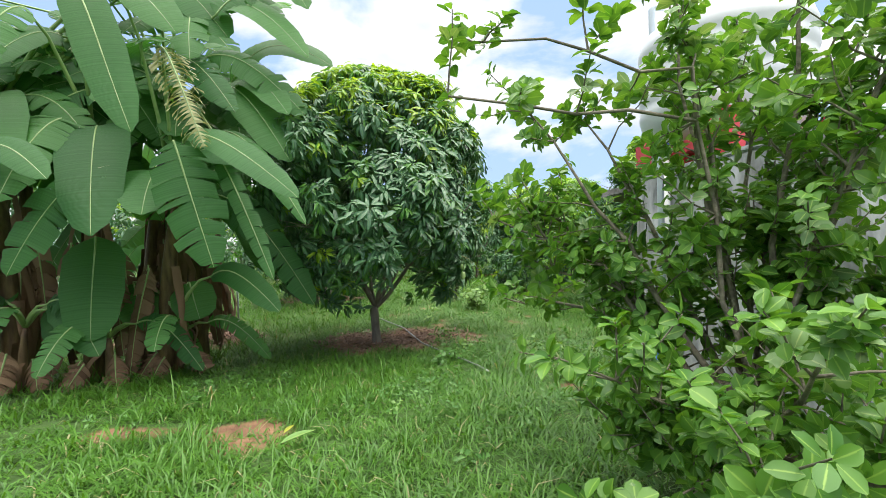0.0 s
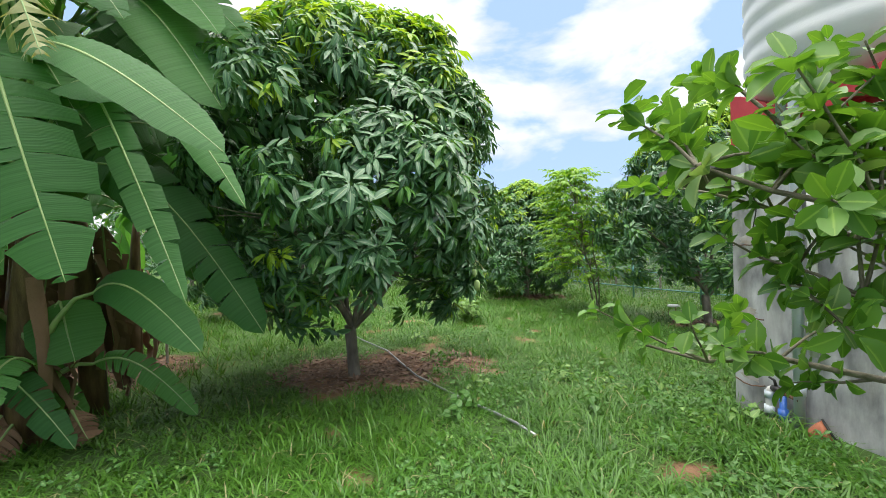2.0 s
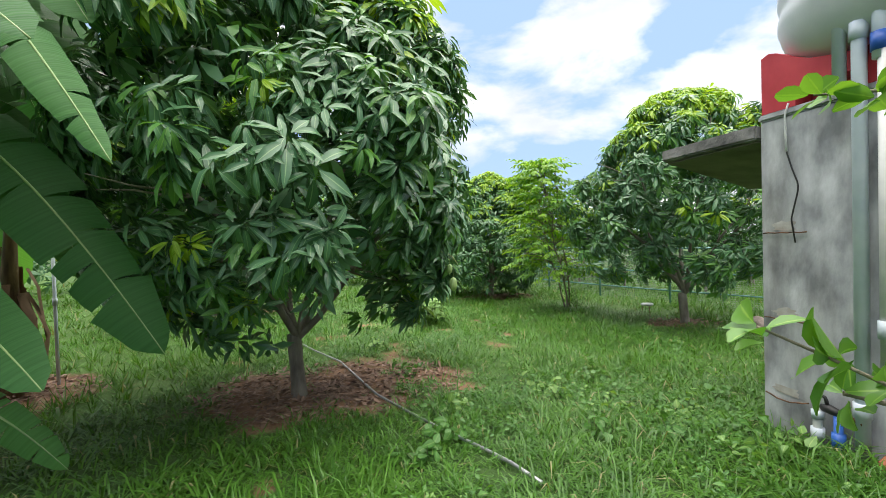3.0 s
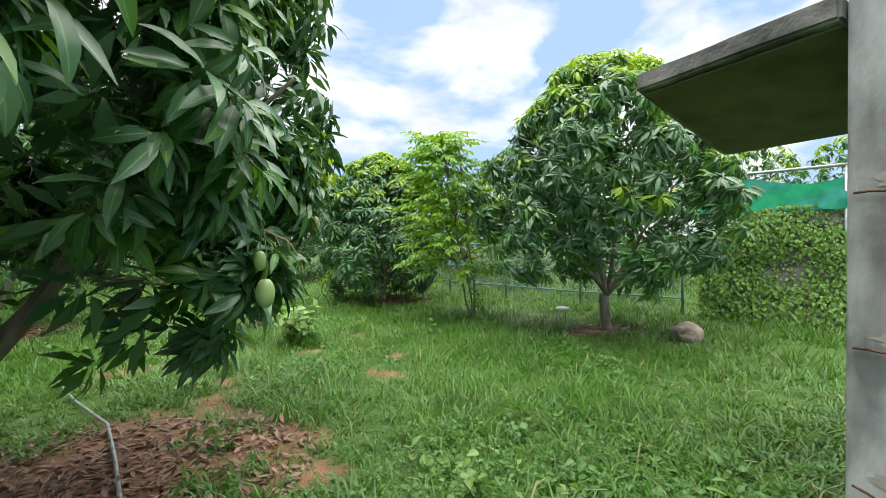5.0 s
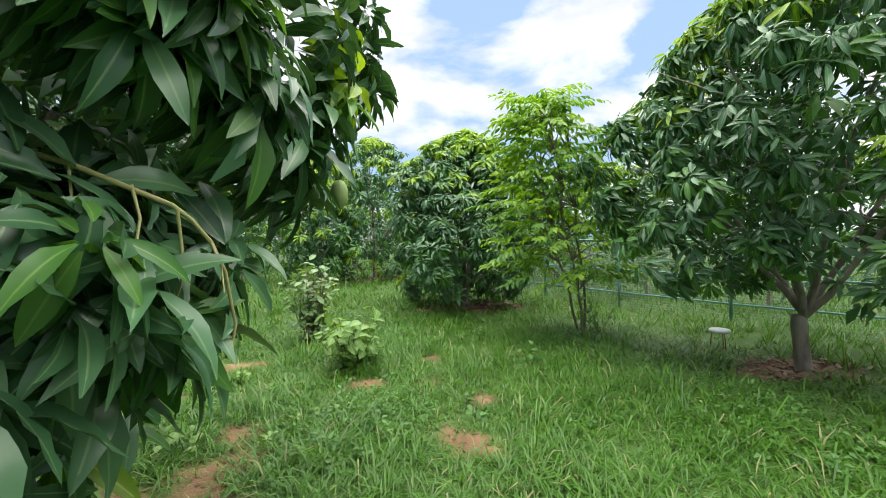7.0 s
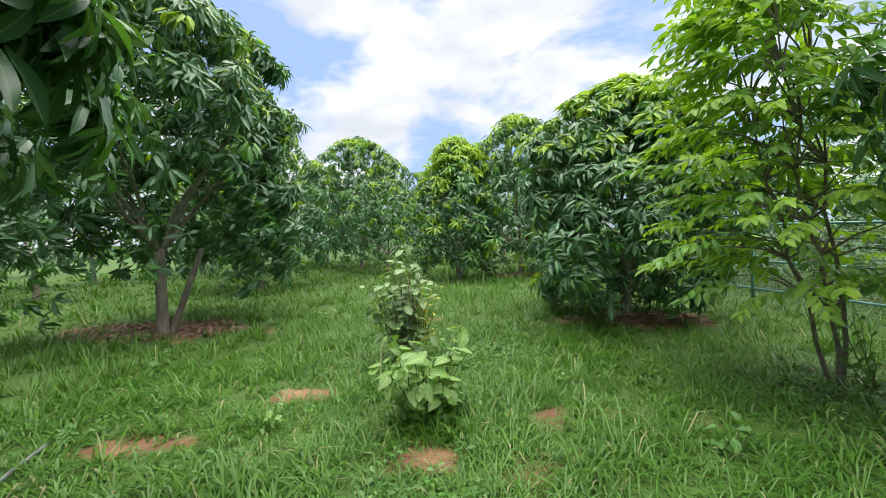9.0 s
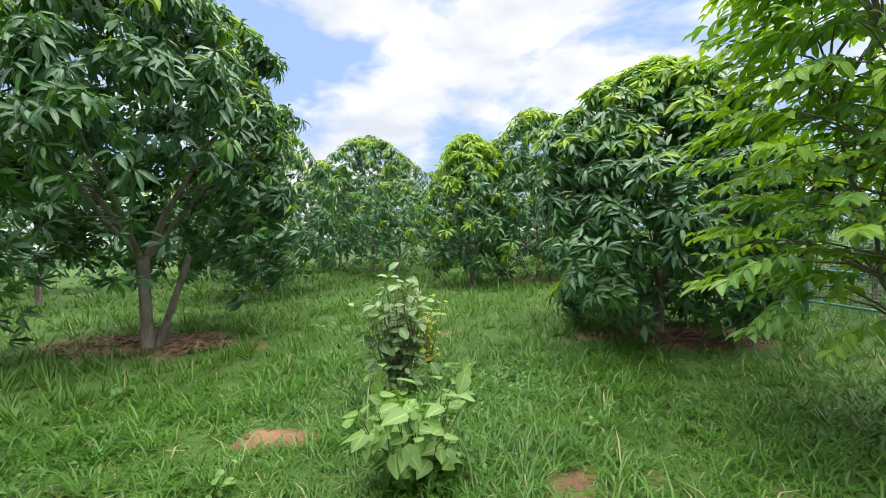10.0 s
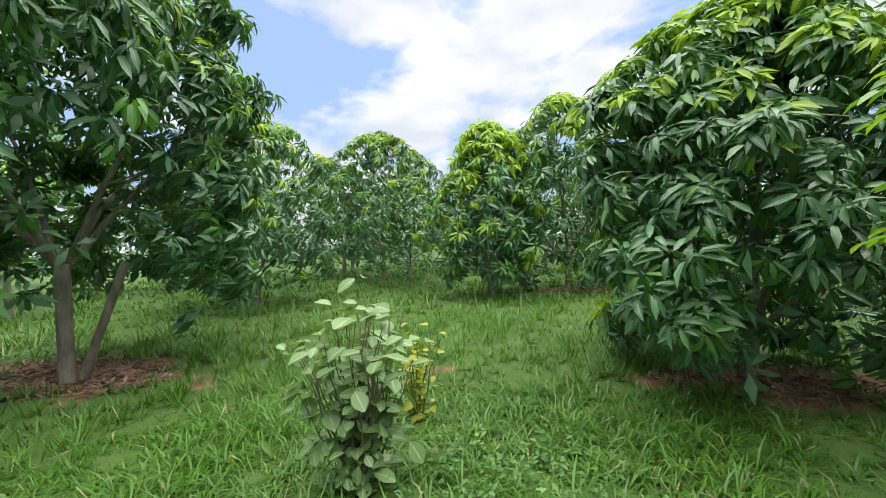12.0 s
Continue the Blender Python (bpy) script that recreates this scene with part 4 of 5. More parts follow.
def banana_plant(x, y, height, seed, extra, low=-0.35, high=0.75, girth=0.12, label="", husks=15):
    rng = np.random.default_rng(seed)
    z = gz(x, y)
    plant = tagged(new("banana_plant"), label or "banana plant with broad drooping leaves and brown husked stem", "banana plant", "banana clump")
    foot = Vector((x, y, z))
    lean = Vector((rng.uniform(-0.12, 0.12), rng.uniform(-0.1, 0.1), 0)) * height
    pts = [foot + lean * s * s + Vector((0, 0, height * s - 0.05)) for s in np.linspace(0, 1, 7)]
    tube_part("stem", pts, [girth * f for f in (1.2, 1.05, 1, 0.92, 0.8, 0.62, 0.35)], M_BANANA_STEM, plant, 12)
    top = pts[-1]
    for k in range(husks):
        a, h = rng.uniform(0, 2 * math.pi), height * rng.uniform(0.2, 0.8)
        s = foot + lean * (h / height) ** 2 + Vector((math.cos(a) * girth * 1.05, math.sin(a) * girth * 1.05, h))
        drop = h * rng.uniform(0.5, 0.95)
        out = Vector((math.cos(a), math.sin(a), 0))
        side = out.cross(Vector((0, 0, 1)))
        vs, qs = [], []
        for i in range(6):
            t = i / 5
            c = s + out * (0.05 + 0.16 * math.sin(t * 2.2)) * rng.uniform(0.8, 1.2) - Vector((0, 0, drop * t))
            w = 0.06 * (1 - 0.5 * t) + 0.02 * rng.uniform()
            vs += [tuple(c - side * w), tuple(c + out * 0.03), tuple(c + side * w)]
            if i:
                b = 3 * i
                qs += [(b - 3, b - 2, b + 1, b), (b - 2, b - 1, b + 2, b + 1)]
        child("husk", quads_mesh("husk", vs, qs, [M_HUSK]), plant, "dry brown hanging leaf sheath")
    for k in range(3):
        a = rng.uniform(-2.6, 0.4)
        base = foot + lean * 0.5 + Vector((math.cos(a) * 0.3, math.sin(a) * 0.3, height * rng.uniform(0.45, 0.7)))
        banana_leaf(plant, base, base + Vector((math.cos(a) * 0.2, math.sin(a) * 0.2, -(base.z - z) * rng.uniform(0.75, 0.95))), 0.35, 0.05, 3, rng)
    for k in range(extra):
        a = 2.4 * k + rng.uniform(-0.4, 0.4)
        up = rng.uniform(low, high)
        base = top + Vector((math.cos(a) * 0.35, math.sin(a) * 0.35, 0.2 + 0.35 * up))
        reach = rng.uniform(1.3, 1.9) * min(1.0, 0.35 + height * 0.25)
        tip = base + Vector((math.cos(a) * reach * (1.05 - 0.4 * up), math.sin(a) * reach * (1.05 - 0.4 * up), reach * (up - 0.65)))
        tip.x = min(tip.x, -1.9)
        tip.y = max(tip.y, 4.5)
        banana_leaf(plant, base, tip, rng.uniform(0.55, 0.8) * min(1.0, 0.4 + height * 0.2), 0.25, int(rng.uniform() < 0.7), rng, top)
    return plant, top


rng = np.random.default_rng(77)
BANANAS = {
    "A": banana_plant(-4.1, 6.35, 2.5, 51, 7),
    "B": banana_plant(-5.0, 6.15, 3.4, 52, 11),
    "C": banana_plant(-4.2, 7.4, 4.0, 53, 13, -0.3, 0.7),
    "D": banana_plant(-5.9, 5.9, 3.6, 54, 12),
    "E": banana_plant(-5.2, 7.6, 4.3, 55, 14, -0.4, 0.7),
    "F": banana_plant(-6.6, 7.0, 4.1, 56, 14, -0.4, 0.7),
    "G": banana_plant(-5.0, 9.5, 2.6, 57, 9, -0.4, 0.5, 0.1, "slim banana plant with brown peeling stem standing apart"),
    "H": banana_plant(-6.9, 5.0, 3.7, 58, 12),
    "I": banana_plant(-3.95, 6.4, 0.6, 59, 3, -0.3, 0.5, 0.05, "young banana sucker with short upright leaves", 3),
    "J": banana_plant(-4.6, 5.9, 0.7, 61, 4, -0.3, 0.6, 0.06, "young banana sucker with short upright leaves", 3),
    "K": banana_plant(-5.5, 5.6, 0.9, 62, 6, -0.2, 0.6, 0.06, "young banana sucker with short upright leaves", 3),
}
for key, base, tip, width, arch, torn in (
    ("A", (-3.05, 5, 2.75), (-2.59, 4.9, 1.28), 0.72, 0.12, 1),
    ("B", (-3.84, 5.1, 2.5), (-4.61, 4.6, 1.27), 0.60, 0.20, 1),
    ("A", (-2.97, 5.2, 2.88), (-1.55, 4.7, 2.02), 0.4, 0.11, 0),
    ("B", (-4.11, 4.9, 4.55), (-3.2, 4.6, 2.76), 0.50, 0.10, 0),
    ("A", (-3.28, 5.2, 3.92), (-2.58, 4.8, 2.62), 0.50, 0.15, 2),
    ("B", (-4.51, 5.6, 1.7), (-4.31, 5.3, 0.41), 0.72, 0.10, 0),
    ("A", (-3.34, 6.2, 1.1), (-2.13, 5.6, 0.66), 0.40, 0.20, 0),
    ("C", (-3.45, 6.4, 4.59), (-1.68, 5.8, 3.99), 0.50, 0.35, 0),
    ("C", (-3.22, 6.8, 4.06), (-1.53, 6.4, 4.11), 0.55, 0.30, 0),
    ("A", (-2.96, 5.7, 2.8), (-2.04, 5.2, 1.09), 0.3, 0.15, 1),
    ("C", (-3.08, 6, 3.06), (-1.68, 5.4, 1.75), 0.3, 0.22, 1),
    ("D", (-4.94, 4.6, 2.63), (-3.86, 4.3, 2.24), 0.35, 0.15, 0),
    ("B", (-4.9, 5.2, 4.42), (-4.94, 4.6, 3.5), 0.60, 0.20, 1),
    ("C", (-3.0, 6, 4.7), (-2.2, 6.4, 4.76), 0.60, 0.40, 1),
    ("A", (-3.75, 5.2, 4.58), (-2.96, 5.0, 3.99), 0.55, 0.20, 0),
    ("A", (-3.78, 6.4, 1.02), (-3.5, 6.2, 0.5), 0.60, 0.10, 0),
    ("B", (-5.27, 6, 3.68), (-5.3, 5.4, 2.85), 0.60, 0.25, 1),
    ("A", (-4.54, 6.3, 1.05), (-4.24, 6.1, 0.46), 0.55, 0.05, 0),
    ("C", (-3.0, 6.5, 5.72), (-1.75, 6, 4.74), 0.60, 0.30, 0),
    ("A", (-3.78, 6, 3.95), (-2.58, 5.6, 3.24), 0.50, 0.30, 1),
    ("D", (-5.84, 6.2, 3.52), (-4.54, 5.5, 2.99), 0.50, 0.25, 1),
    ("B", (-5.33, 5.9, 0.81), (-4.95, 5.6, 0.22), 0.40, 0.05, 0),
    ("C", (-3.13, 6.6, 3.73), (-2.03, 5.9, 3.28), 0.50, 0.35, 0),
):
    plant, top = BANANAS[key]
    banana_leaf(plant, base, tip, width, arch, torn, rng, top if base[2] > 1.9 else (top.x, top.y, max(0.4, base[2] - 0.5)))

# upper leaves that close the clump's crown
rng = np.random.default_rng(78)
for k in range(92):
    plant, top = BANANAS["CEFD"[k % 4]]
    base = Vector((rng.uniform(-7.0, -3.0), rng.uniform(6.0, 8.0), rng.uniform(2.4, 6.0)))
    swing = rng.uniform(-2.6, 0.2)
    size = rng.uniform(1.1, 1.7)
    tip = base + Vector((math.cos(swing) * size * 0.8, math.sin(swing) * size * 0.6, rng.uniform(-1.1, 0.15) * size * 0.7))
    tip.x = min(tip.x, -1.85)
    banana_leaf(plant, base, tip, rng.uniform(0.5, 0.75), 0.2, int(rng.uniform() < 0.75), rng, top)


# ---------------------------------------------------------------- block house with water tank
def box(bm, x0, x1, y0, y1, z0, z1, bevel=0.0):
    made = bmesh.ops.create_cube(bm, size=1, matrix=Matrix.Translation(((x0 + x1) / 2, (y0 + y1) / 2, (z0 + z1) / 2)) @ Matrix.Diagonal((x1 - x0, y1 - y0, z1 - z0, 1)))
    if bevel:
        edges = list({e for v in made["verts"] for e in v.link_edges})
        bmesh.ops.bevel(bm, geom=edges, offset=bevel, segments=2, affect="EDGES")
    return bm


def flat(ob):
    for f in ob.data.polygons:
        f.use_smooth = False
    return ob


HOUSE = pose(2.82, 6.3, 0, 0, 0, 3)
house = tagged(new("pump_house"), "weathered grey concrete block house carrying a water tank", "building")
house.matrix_basis = HOUSE
TOP = 2.33
bm = bmesh.new()
box(bm, 0, 2.4, -3.2, 0, -0.7, TOP - 0.06, 0.012)
flat(part("wall", bm, M_CONCRETE, house))
bm = bmesh.new()
box(bm, -0.012, 2.42, -3.22, 0.012, TOP - 0.058, TOP, 0.015)
flat(part("roof_slab", bm, M_CONCRETE, house))

# canopy over the added door, sloping down away from the path
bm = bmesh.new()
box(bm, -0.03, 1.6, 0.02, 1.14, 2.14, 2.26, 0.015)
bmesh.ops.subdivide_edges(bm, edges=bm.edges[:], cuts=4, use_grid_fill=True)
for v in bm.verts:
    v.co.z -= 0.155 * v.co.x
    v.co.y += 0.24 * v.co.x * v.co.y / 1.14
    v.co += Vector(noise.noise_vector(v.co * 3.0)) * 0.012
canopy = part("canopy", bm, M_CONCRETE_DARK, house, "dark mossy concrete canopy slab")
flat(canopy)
# thin dark olive sheet just below the slab
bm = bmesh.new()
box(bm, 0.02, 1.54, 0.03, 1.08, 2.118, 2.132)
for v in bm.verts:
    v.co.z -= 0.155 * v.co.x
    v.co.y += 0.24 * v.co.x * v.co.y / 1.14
flat(part("soffit", bm, M_PLASTER_GREEN, canopy, "dark olive underside"))
# added door; its pale near post paints the lit corner of the wall
door = child("door", None, house)
bm = bmesh.new()
box(bm, 0.16, 0.95, -0.03, 0.004, -0.3, 1.75, 0.004)
flat(part("door_leaf", bm, M_WOOD, door, "added brown wooden door leaf"))
for x0, x1, z0, z1 in ((0.06, 0.15, -0.3, 1.85), (0.96, 1.05, -0.3, 1.85), (0.15, 0.96, 1.76, 1.85)):
    bm = bmesh.new()
    box(bm, x0, x1, -0.05, 0.008, z0, z1, 0.003)
    flat(part("door_frame", bm, M_PVC_WHITE, door, "added off-white frame whose near post stands for the lit wall corner"))

# spalled render with exposed reinforcing bars on the wall that faces the path
rng = np.random.default_rng(90)
for z, bow in ((1.33, 0.0), (0.62, 0.0), (-0.02, -0.03)):
    pts = [(-0.02, -0.035 - 0.05 * k, z + bow * math.sin(k / 6 * math.pi) + 0.004 * (k % 2)) for k in range(8)]
    tube_part("reinforcing_bar", pts, [0.006] * 8, M_RUST, house, 6, "rusted bar lying in broken render")
    vs = [(-0.004, -0.2, z + 0.06)]
    ring = 18
    for k in range(ring):
        a = 2 * math.pi * k / ring
        rr = 0.65 + 0.55 * float(rng.uniform())
        vs.append((-0.004, -0.2 + 0.11 * rr * math.cos(a), z + 0.055 + 0.045 * rr * math.sin(a)))
    me = bpy.data.meshes.new("spalled_patch")
    me.from_pydata(vs, [], [(0, (k + 1) % ring + 1, k + 1) for k in range(ring)])
    me.materials.append(M_RUST_STAIN)
    child("spalled_patch", me, house, "rust-stained hollow in the render")

# red cradle walls with a concave top and a slot
def cradle(x0):
    cr = tagged(new("tank_cradle"), "red painted concrete cradle under the water tank", "cradle", "tank cradles")
    cr.matrix_basis = HOUSE
    bm = bmesh.new()
    n = 28
    ys = sorted([-1.85 + 1.83 * k / n for k in range(n + 1)] + [-0.72, -0.719, -0.301, -0.3, -1.52, -1.519, -1.101, -1.1])
    rows = []
    for yv in ys:
        s = abs((yv + 0.93) / 0.915)
        topz = TOP + float(np.interp(s, (0, 0.3, 0.55, 0.75, 0.9, 1), (0.25, 0.27, 0.32, 0.41, 0.5, 0.47)))
        slot = 0.13 if -0.7195 < yv < -0.3005 or -1.5195 < yv < -1.1005 else 0.0
        low = TOP + slot if slot else TOP
        rows.append([bm.verts.new((x, yv, z)) for x, z in ((x0, low), (x0, topz), (x0 + 0.16, topz), (x0 + 0.16, low))])
    for a, b in zip(rows[:-1], rows[1:]):
        for k in range(4):
            bm.faces.new((a[k], a[(k + 1) % 4], b[(k + 1) % 4], b[k]))
    bm.faces.new(rows[0][::-1])
    bm.faces.new(rows[-1])
    bmesh.ops.recalc_face_normals(bm, faces=bm.faces[:])
    flat(part("cradle_wall", bm, M_RED, cr))
    bm = bmesh.new()
    box(bm, x0 + 0.165, x0 + 0.26, -1.8, -0.06, TOP, TOP + 0.22, 0.004)
    flat(part("cradle_rib", bm, M_RED, cr, "red inner rib closing the slots"))
    return cr


cradle(0.0)
cradle(1.3)


def revolve(profile, sides=48):
    vs, qs = [], []
    for i, (r, z) in enumerate(profile):
        for k in range(sides):
            a = 2 * math.pi * k / sides
            vs.append((r * math.cos(a), r * math.sin(a), z))
        if i:
            for k in range(sides):
                a, b = (i - 1) * sides + k, (i - 1) * sides + (k + 1) % sides
                qs.append((a, b, b + sides, a + sides))
    return vs, qs


tank = tagged(new("water_tank"), "large white plastic water tank with domed top on red cradles", "water tank")
tank.matrix_basis = HOUSE @ pose(0.74, -0.8, TOP + 0.27)
prof = [(a * 0.91, b) for a, b in [(0.02, 0), (0.6, 0.0), (0.82, 0.05), (0.96, 0.16), (1.03, 0.32)]]
for k in range(5):
    prof += [(0.945, 0.36 + 0.2 * k), (0.96, 0.40 + 0.2 * k), (0.96, 0.47 + 0.2 * k), (0.945, 0.51 + 0.2 * k)]
prof += [(0.91, 1.42), (0.78, 1.52), (0.52, 1.66), (0.34, 1.74), (0.02, 1.75)]
child("tank_body", quads_mesh("tank_body", *revolve(prof), [M_TANK]), tank)
child("tank_lid", quads_mesh("tank_lid", *revolve([(0.27, 1.72), (0.28, 1.86), (0.26, 1.89), (0.02, 1.91)], 32), [M_TANK]), tank, "round screw lid")

# pipework on the wall
def pipe_thing(name, points, radius, mat, label, fittings=(), sides=12):
    ob = tagged(new(name), label, "pipe", "water pipes")
    ob.matrix_basis = HOUSE
    tube_part("pipe", points, [radius] * len(points), mat, ob, sides)
    for a, b, rr, m in fittings:
        tube_part("coupling", [a, b], [rr, rr], m, ob, sides)
    return ob


def elbowed(pts, r=0.05):
    """Rounds the corners of a pipe's line."""
    out = [Vector(pts[0])]
    for a, b, c in zip(pts[:-2], pts[1:-1], pts[2:]):
        a, b, c = Vector(a), Vector(b), Vector(c)
        p, q = b + (a - b).normalized() * r, b + (c - b).normalized() * r
        for k in range(5):
            s = k / 4
            out.append(p.lerp(b, s).lerp(b.lerp(q, s), s))
    return out + [Vector(pts[-1])]


PX = -0.075
pipe_thing("rising_pipe", elbowed([(PX, -0.78, -0.32), (PX, -0.78, 2.78), (PX, -0.90, 2.78), (PX, -0.90, 2.45)]), 0.042, M_PVC, "grey-blue rising water pipe clipped to the wall",
           [((PX, -0.78, 2.62), (PX, -0.78, 2.74), 0.052, M_PVC), ((PX, -0.90, 2.5), (PX, -0.90, 2.62), 0.05, M_BLUE), ((PX, -0.78, 0.05), (PX, -0.78, 0.15), 0.052, M_PVC)])
pipe_thing("drain_pipe", [(PX, -0.92, 2.5), (PX, -0.92, 0.42)], 0.034, M_PVC_WHITE, "white waste pipe ending short of the ground", [((PX, -0.92, 0.62), (PX, -0.92, 0.74), 0.045, M_PVC)])
pipe_thing("vent_pipe", elbowed([(PX, -0.66, 2.35), (PX, -0.66, 4.42), (PX + 0.16, -0.66, 4.42)], 0.04), 0.04, M_PVC, "tall grey pipe rising beside the water tank",
           [((PX, -0.66, 3.3), (PX, -0.66, 3.42), 0.05, M_PVC)])
pipe_thing("tap_pipe", elbowed([(-0.09, -0.5, -0.5), (-0.09, -0.5, 0.02), (-0.06, -0.53, 0.02)], 0.03), 0.03, M_PVC_WHITE, "short stand pipe with black valve in the grass",
           [((-0.09, -0.5, -0.22), (-0.09, -0.5, -0.13), 0.043, M_PVC), ((-0.09, -0.5, -0.06), (-0.09, -0.5, 0.0), 0.04, M_PVC)])
valve = tagged(new("valve"), "black plastic ball valve with lever handle", "valve")
valve.matrix_basis = HOUSE
tube_part("valve_body", [(-0.08, -0.52, 0.03), (-0.08, -0.58, 0.03), (-0.08, -0.65, 0.02)], (0.025, 0.034, 0.025), M_BLACK, valve, 10)
tube_part("valve_handle", [(-0.08, -0.56, 0.06), (-0.085, -0.55, 0.11), (-0.1, -0.51, 0.13)], (0.014, 0.012, 0.01), M_BLACK, valve, 6)
pipe_thing("link_pipe", [(-0.08, -0.64, 0.02), (-0.09, -0.72, 0.015), (-0.1, -0.8, 0.01)], 0.016, M_RUST, "rust-brown link pipe between valve and rising pipe")
pipe_thing("blue_union", [(-0.09, -0.64, -0.5), (-0.09, -0.64, 0.0)], 0.028, M_BLUE, "blue plastic union on a short pipe", [((-0.09, -0.64, -0.24), (-0.09, -0.64, -0.12), 0.042, M_BLUE)])
pot = tagged(new("broken_pot"), "broken black-rimmed terracotta pot lying against the wall", "pot")
pot.matrix_basis = HOUSE @ pose(-0.14, -0.93, -0.25, 60, 20, 40) @ Matrix.Scale(0.7, 4)
child("pot_body", quads_mesh("pot_body", *revolve([(0.05, 0), (0.1, 0.03), (0.14, 0.14), (0.15, 0.2), (0.135, 0.2), (0.12, 0.1), (0.04, 0.02)], 20), [M_TERRACOTTA]), pot)
child("pot_rim", quads_mesh("pot_rim", *revolve([(0.135, 0.2), (0.165, 0.2), (0.165, 0.225), (0.135, 0.225), (0.135, 0.2)], 20), [M_BLACK]), pot, "black rim")
cable = tagged(new("electric_cable"), "loose white and black cable hanging down the wall", "cable")
cable.matrix_basis = HOUSE
pts = [(-0.02, -0.26, 2.36), (-0.03, -0.24, 2.28), (-0.02, -0.235, 2.15), (-0.02, -0.24, 1.98)]
pts = elbowed(pts, 0.03)
tube_part("white_length", pts, [0.008] * len(pts), M_PVC_WHITE, cable, 6)
pts = [(-0.018, -0.235, 2.1), (-0.02, -0.24, 1.98), (-0.02, -0.28, 1.84), (-0.02, -0.325, 1.72), (-0.025, -0.33, 1.66), (-0.02, -0.3, 1.56), (-0.02, -0.27, 1.44), (-0.02, -0.3, 1.25)]
pts = elbowed(pts, 0.025)
tube_part("black_length", pts, [0.006] * len(pts), M_BLACK, cable, 6)


# ---------------------------------------------------------------- boundary: vine hedge, shade net, low fence
def vine_wall():
    rng = np.random.default_rng(60)
    line = [Vector(p) for p in ((13.2, 5.0), (11.3, 7.4), (9.9, 9.35), (8.7, 11.3))]
    hedge = tagged(new("vine_hedge"), "boundary fence smothered in small green vine leaves", "hedge")
    where, axes, posts = [], [], []
    for a, b in zip(line[:-1], line[1:]):
        d = (b - a).normalized()
        n_out = Vector((d.y, -d.x))
        if n_out.dot(Vector((-1, 0))) < 0:
            n_out = -n_out
        length = (b - a).length
        m = int(length * 2.35 * 850)
        s, h = rng.uniform(0, length, m), rng.uniform(0, 2.25, m)
        puff = 0.06 * np.sin(3.1 * s + 2 * h) + 0.05 * np.sin(5.3 * h - s) + rng.uniform(0.0, 0.1, m) + np.interp(h, (0, 0.5), (0.15, 0))
        h = h * (0.95 + 0.05 * np.sin(2.2 * s))
        px, py = a.x + d.x * s + n_out.x * puff, a.y + d.y * s + n_out.y * puff
        where.append(np.stack([px, py, ground_z(px, py) + h], axis=1))
        axes.append(np.tile((n_out.x, n_out.y, 0.7), (m, 1)) + rng.normal(0, 0.3, (m, 3)))
        bm = bmesh.new()
        z = gz(a.x, a.y)
        box(bm, 0, length, -0.03, 0.03, -0.1, 2.15)
        panel = flat(part("panel", bm, M_CONCRETE_DARK, hedge, "dark fence panel behind the vines"))
        panel.matrix_basis = Matrix.Translation((a.x - n_out.x * 0.05, a.y - n_out.y * 0.05, z)) @ Matrix.Rotation(math.atan2(d.y, d.x), 4, "Z")
        # shade net and its rail
        rows = 8
        cols = 24
        vs, qs = [], []
        for i in range(cols + 1):
            for j in range(rows + 1):
                u, w = i / cols, j / rows
                sag = -0.10 * math.sin(u * math.pi * 2) * w
                out = 0.05 * math.sin(9 * u + 5 * w) + 0.03 * math.sin(23 * u)
                vs.append((a.x + d.x * length * u + n_out.x * out, a.y + d.y * length * u + n_out.y * out, z + 2.12 + 0.58 * w + sag))
                if i and j:
                    k = i * (rows + 1) + j
                    qs.append((k - rows - 2, k - rows - 1, k, k - 1))
        net = tagged(new("shade_net", quads_mesh("shade_net", vs, qs, [M_NET])), "teal green shade net strung above the vine hedge", "shade net", "shade nets")
        rail = tagged(new("rail_pipe"), "grey galvanised rail above the shade net", "rail", "boundary rails")
        tube_part("rail", [(a.x, a.y, z + 2.9), (b.x, b.y, z + 2.85)], (0.03, 0.03), M_STEEL, rail)
        for f in (0.02,):
            q = a.lerp(b, f)
            tube_part("post", [(q.x, q.y, z - 0.1), (q.x, q.y, z + 2.92)], (0.025, 0.025), M_STEEL, rail)
    where, axes = np.concatenate(where), np.concatenate(axes)
    variants = [leaf(0.066, 0.058, 2, 2, 0.15, rng.uniform(0.3, 0.8), "heart") for _ in range(4)]
    # leaves hang tip down
    z = axes / np.linalg.norm(axes, axis=1, keepdims=True)
    down = np.array((0, 0, -1.0)) + rng.normal(0, 0.4, (len(z), 3))
    y = down - z * (down * z).sum(1, keepdims=True)
    y /= np.linalg.norm(y, axis=1, keepdims=True)
    turns = np.stack([np.cross(y, z), y, z], axis=2)
    v, q, mi = scatter(variants, where, turns, rng.uniform(0.6, 1.3, len(where)), rng, (rng.uniform(0, 1, len(where)) < 0.06).astype(int))
    child("vine_leaves", quads_mesh("vine_leaves", v, q, [M_VINE, M_WEED_PALE], mi), hedge, kind="stuff")


vine_wall()


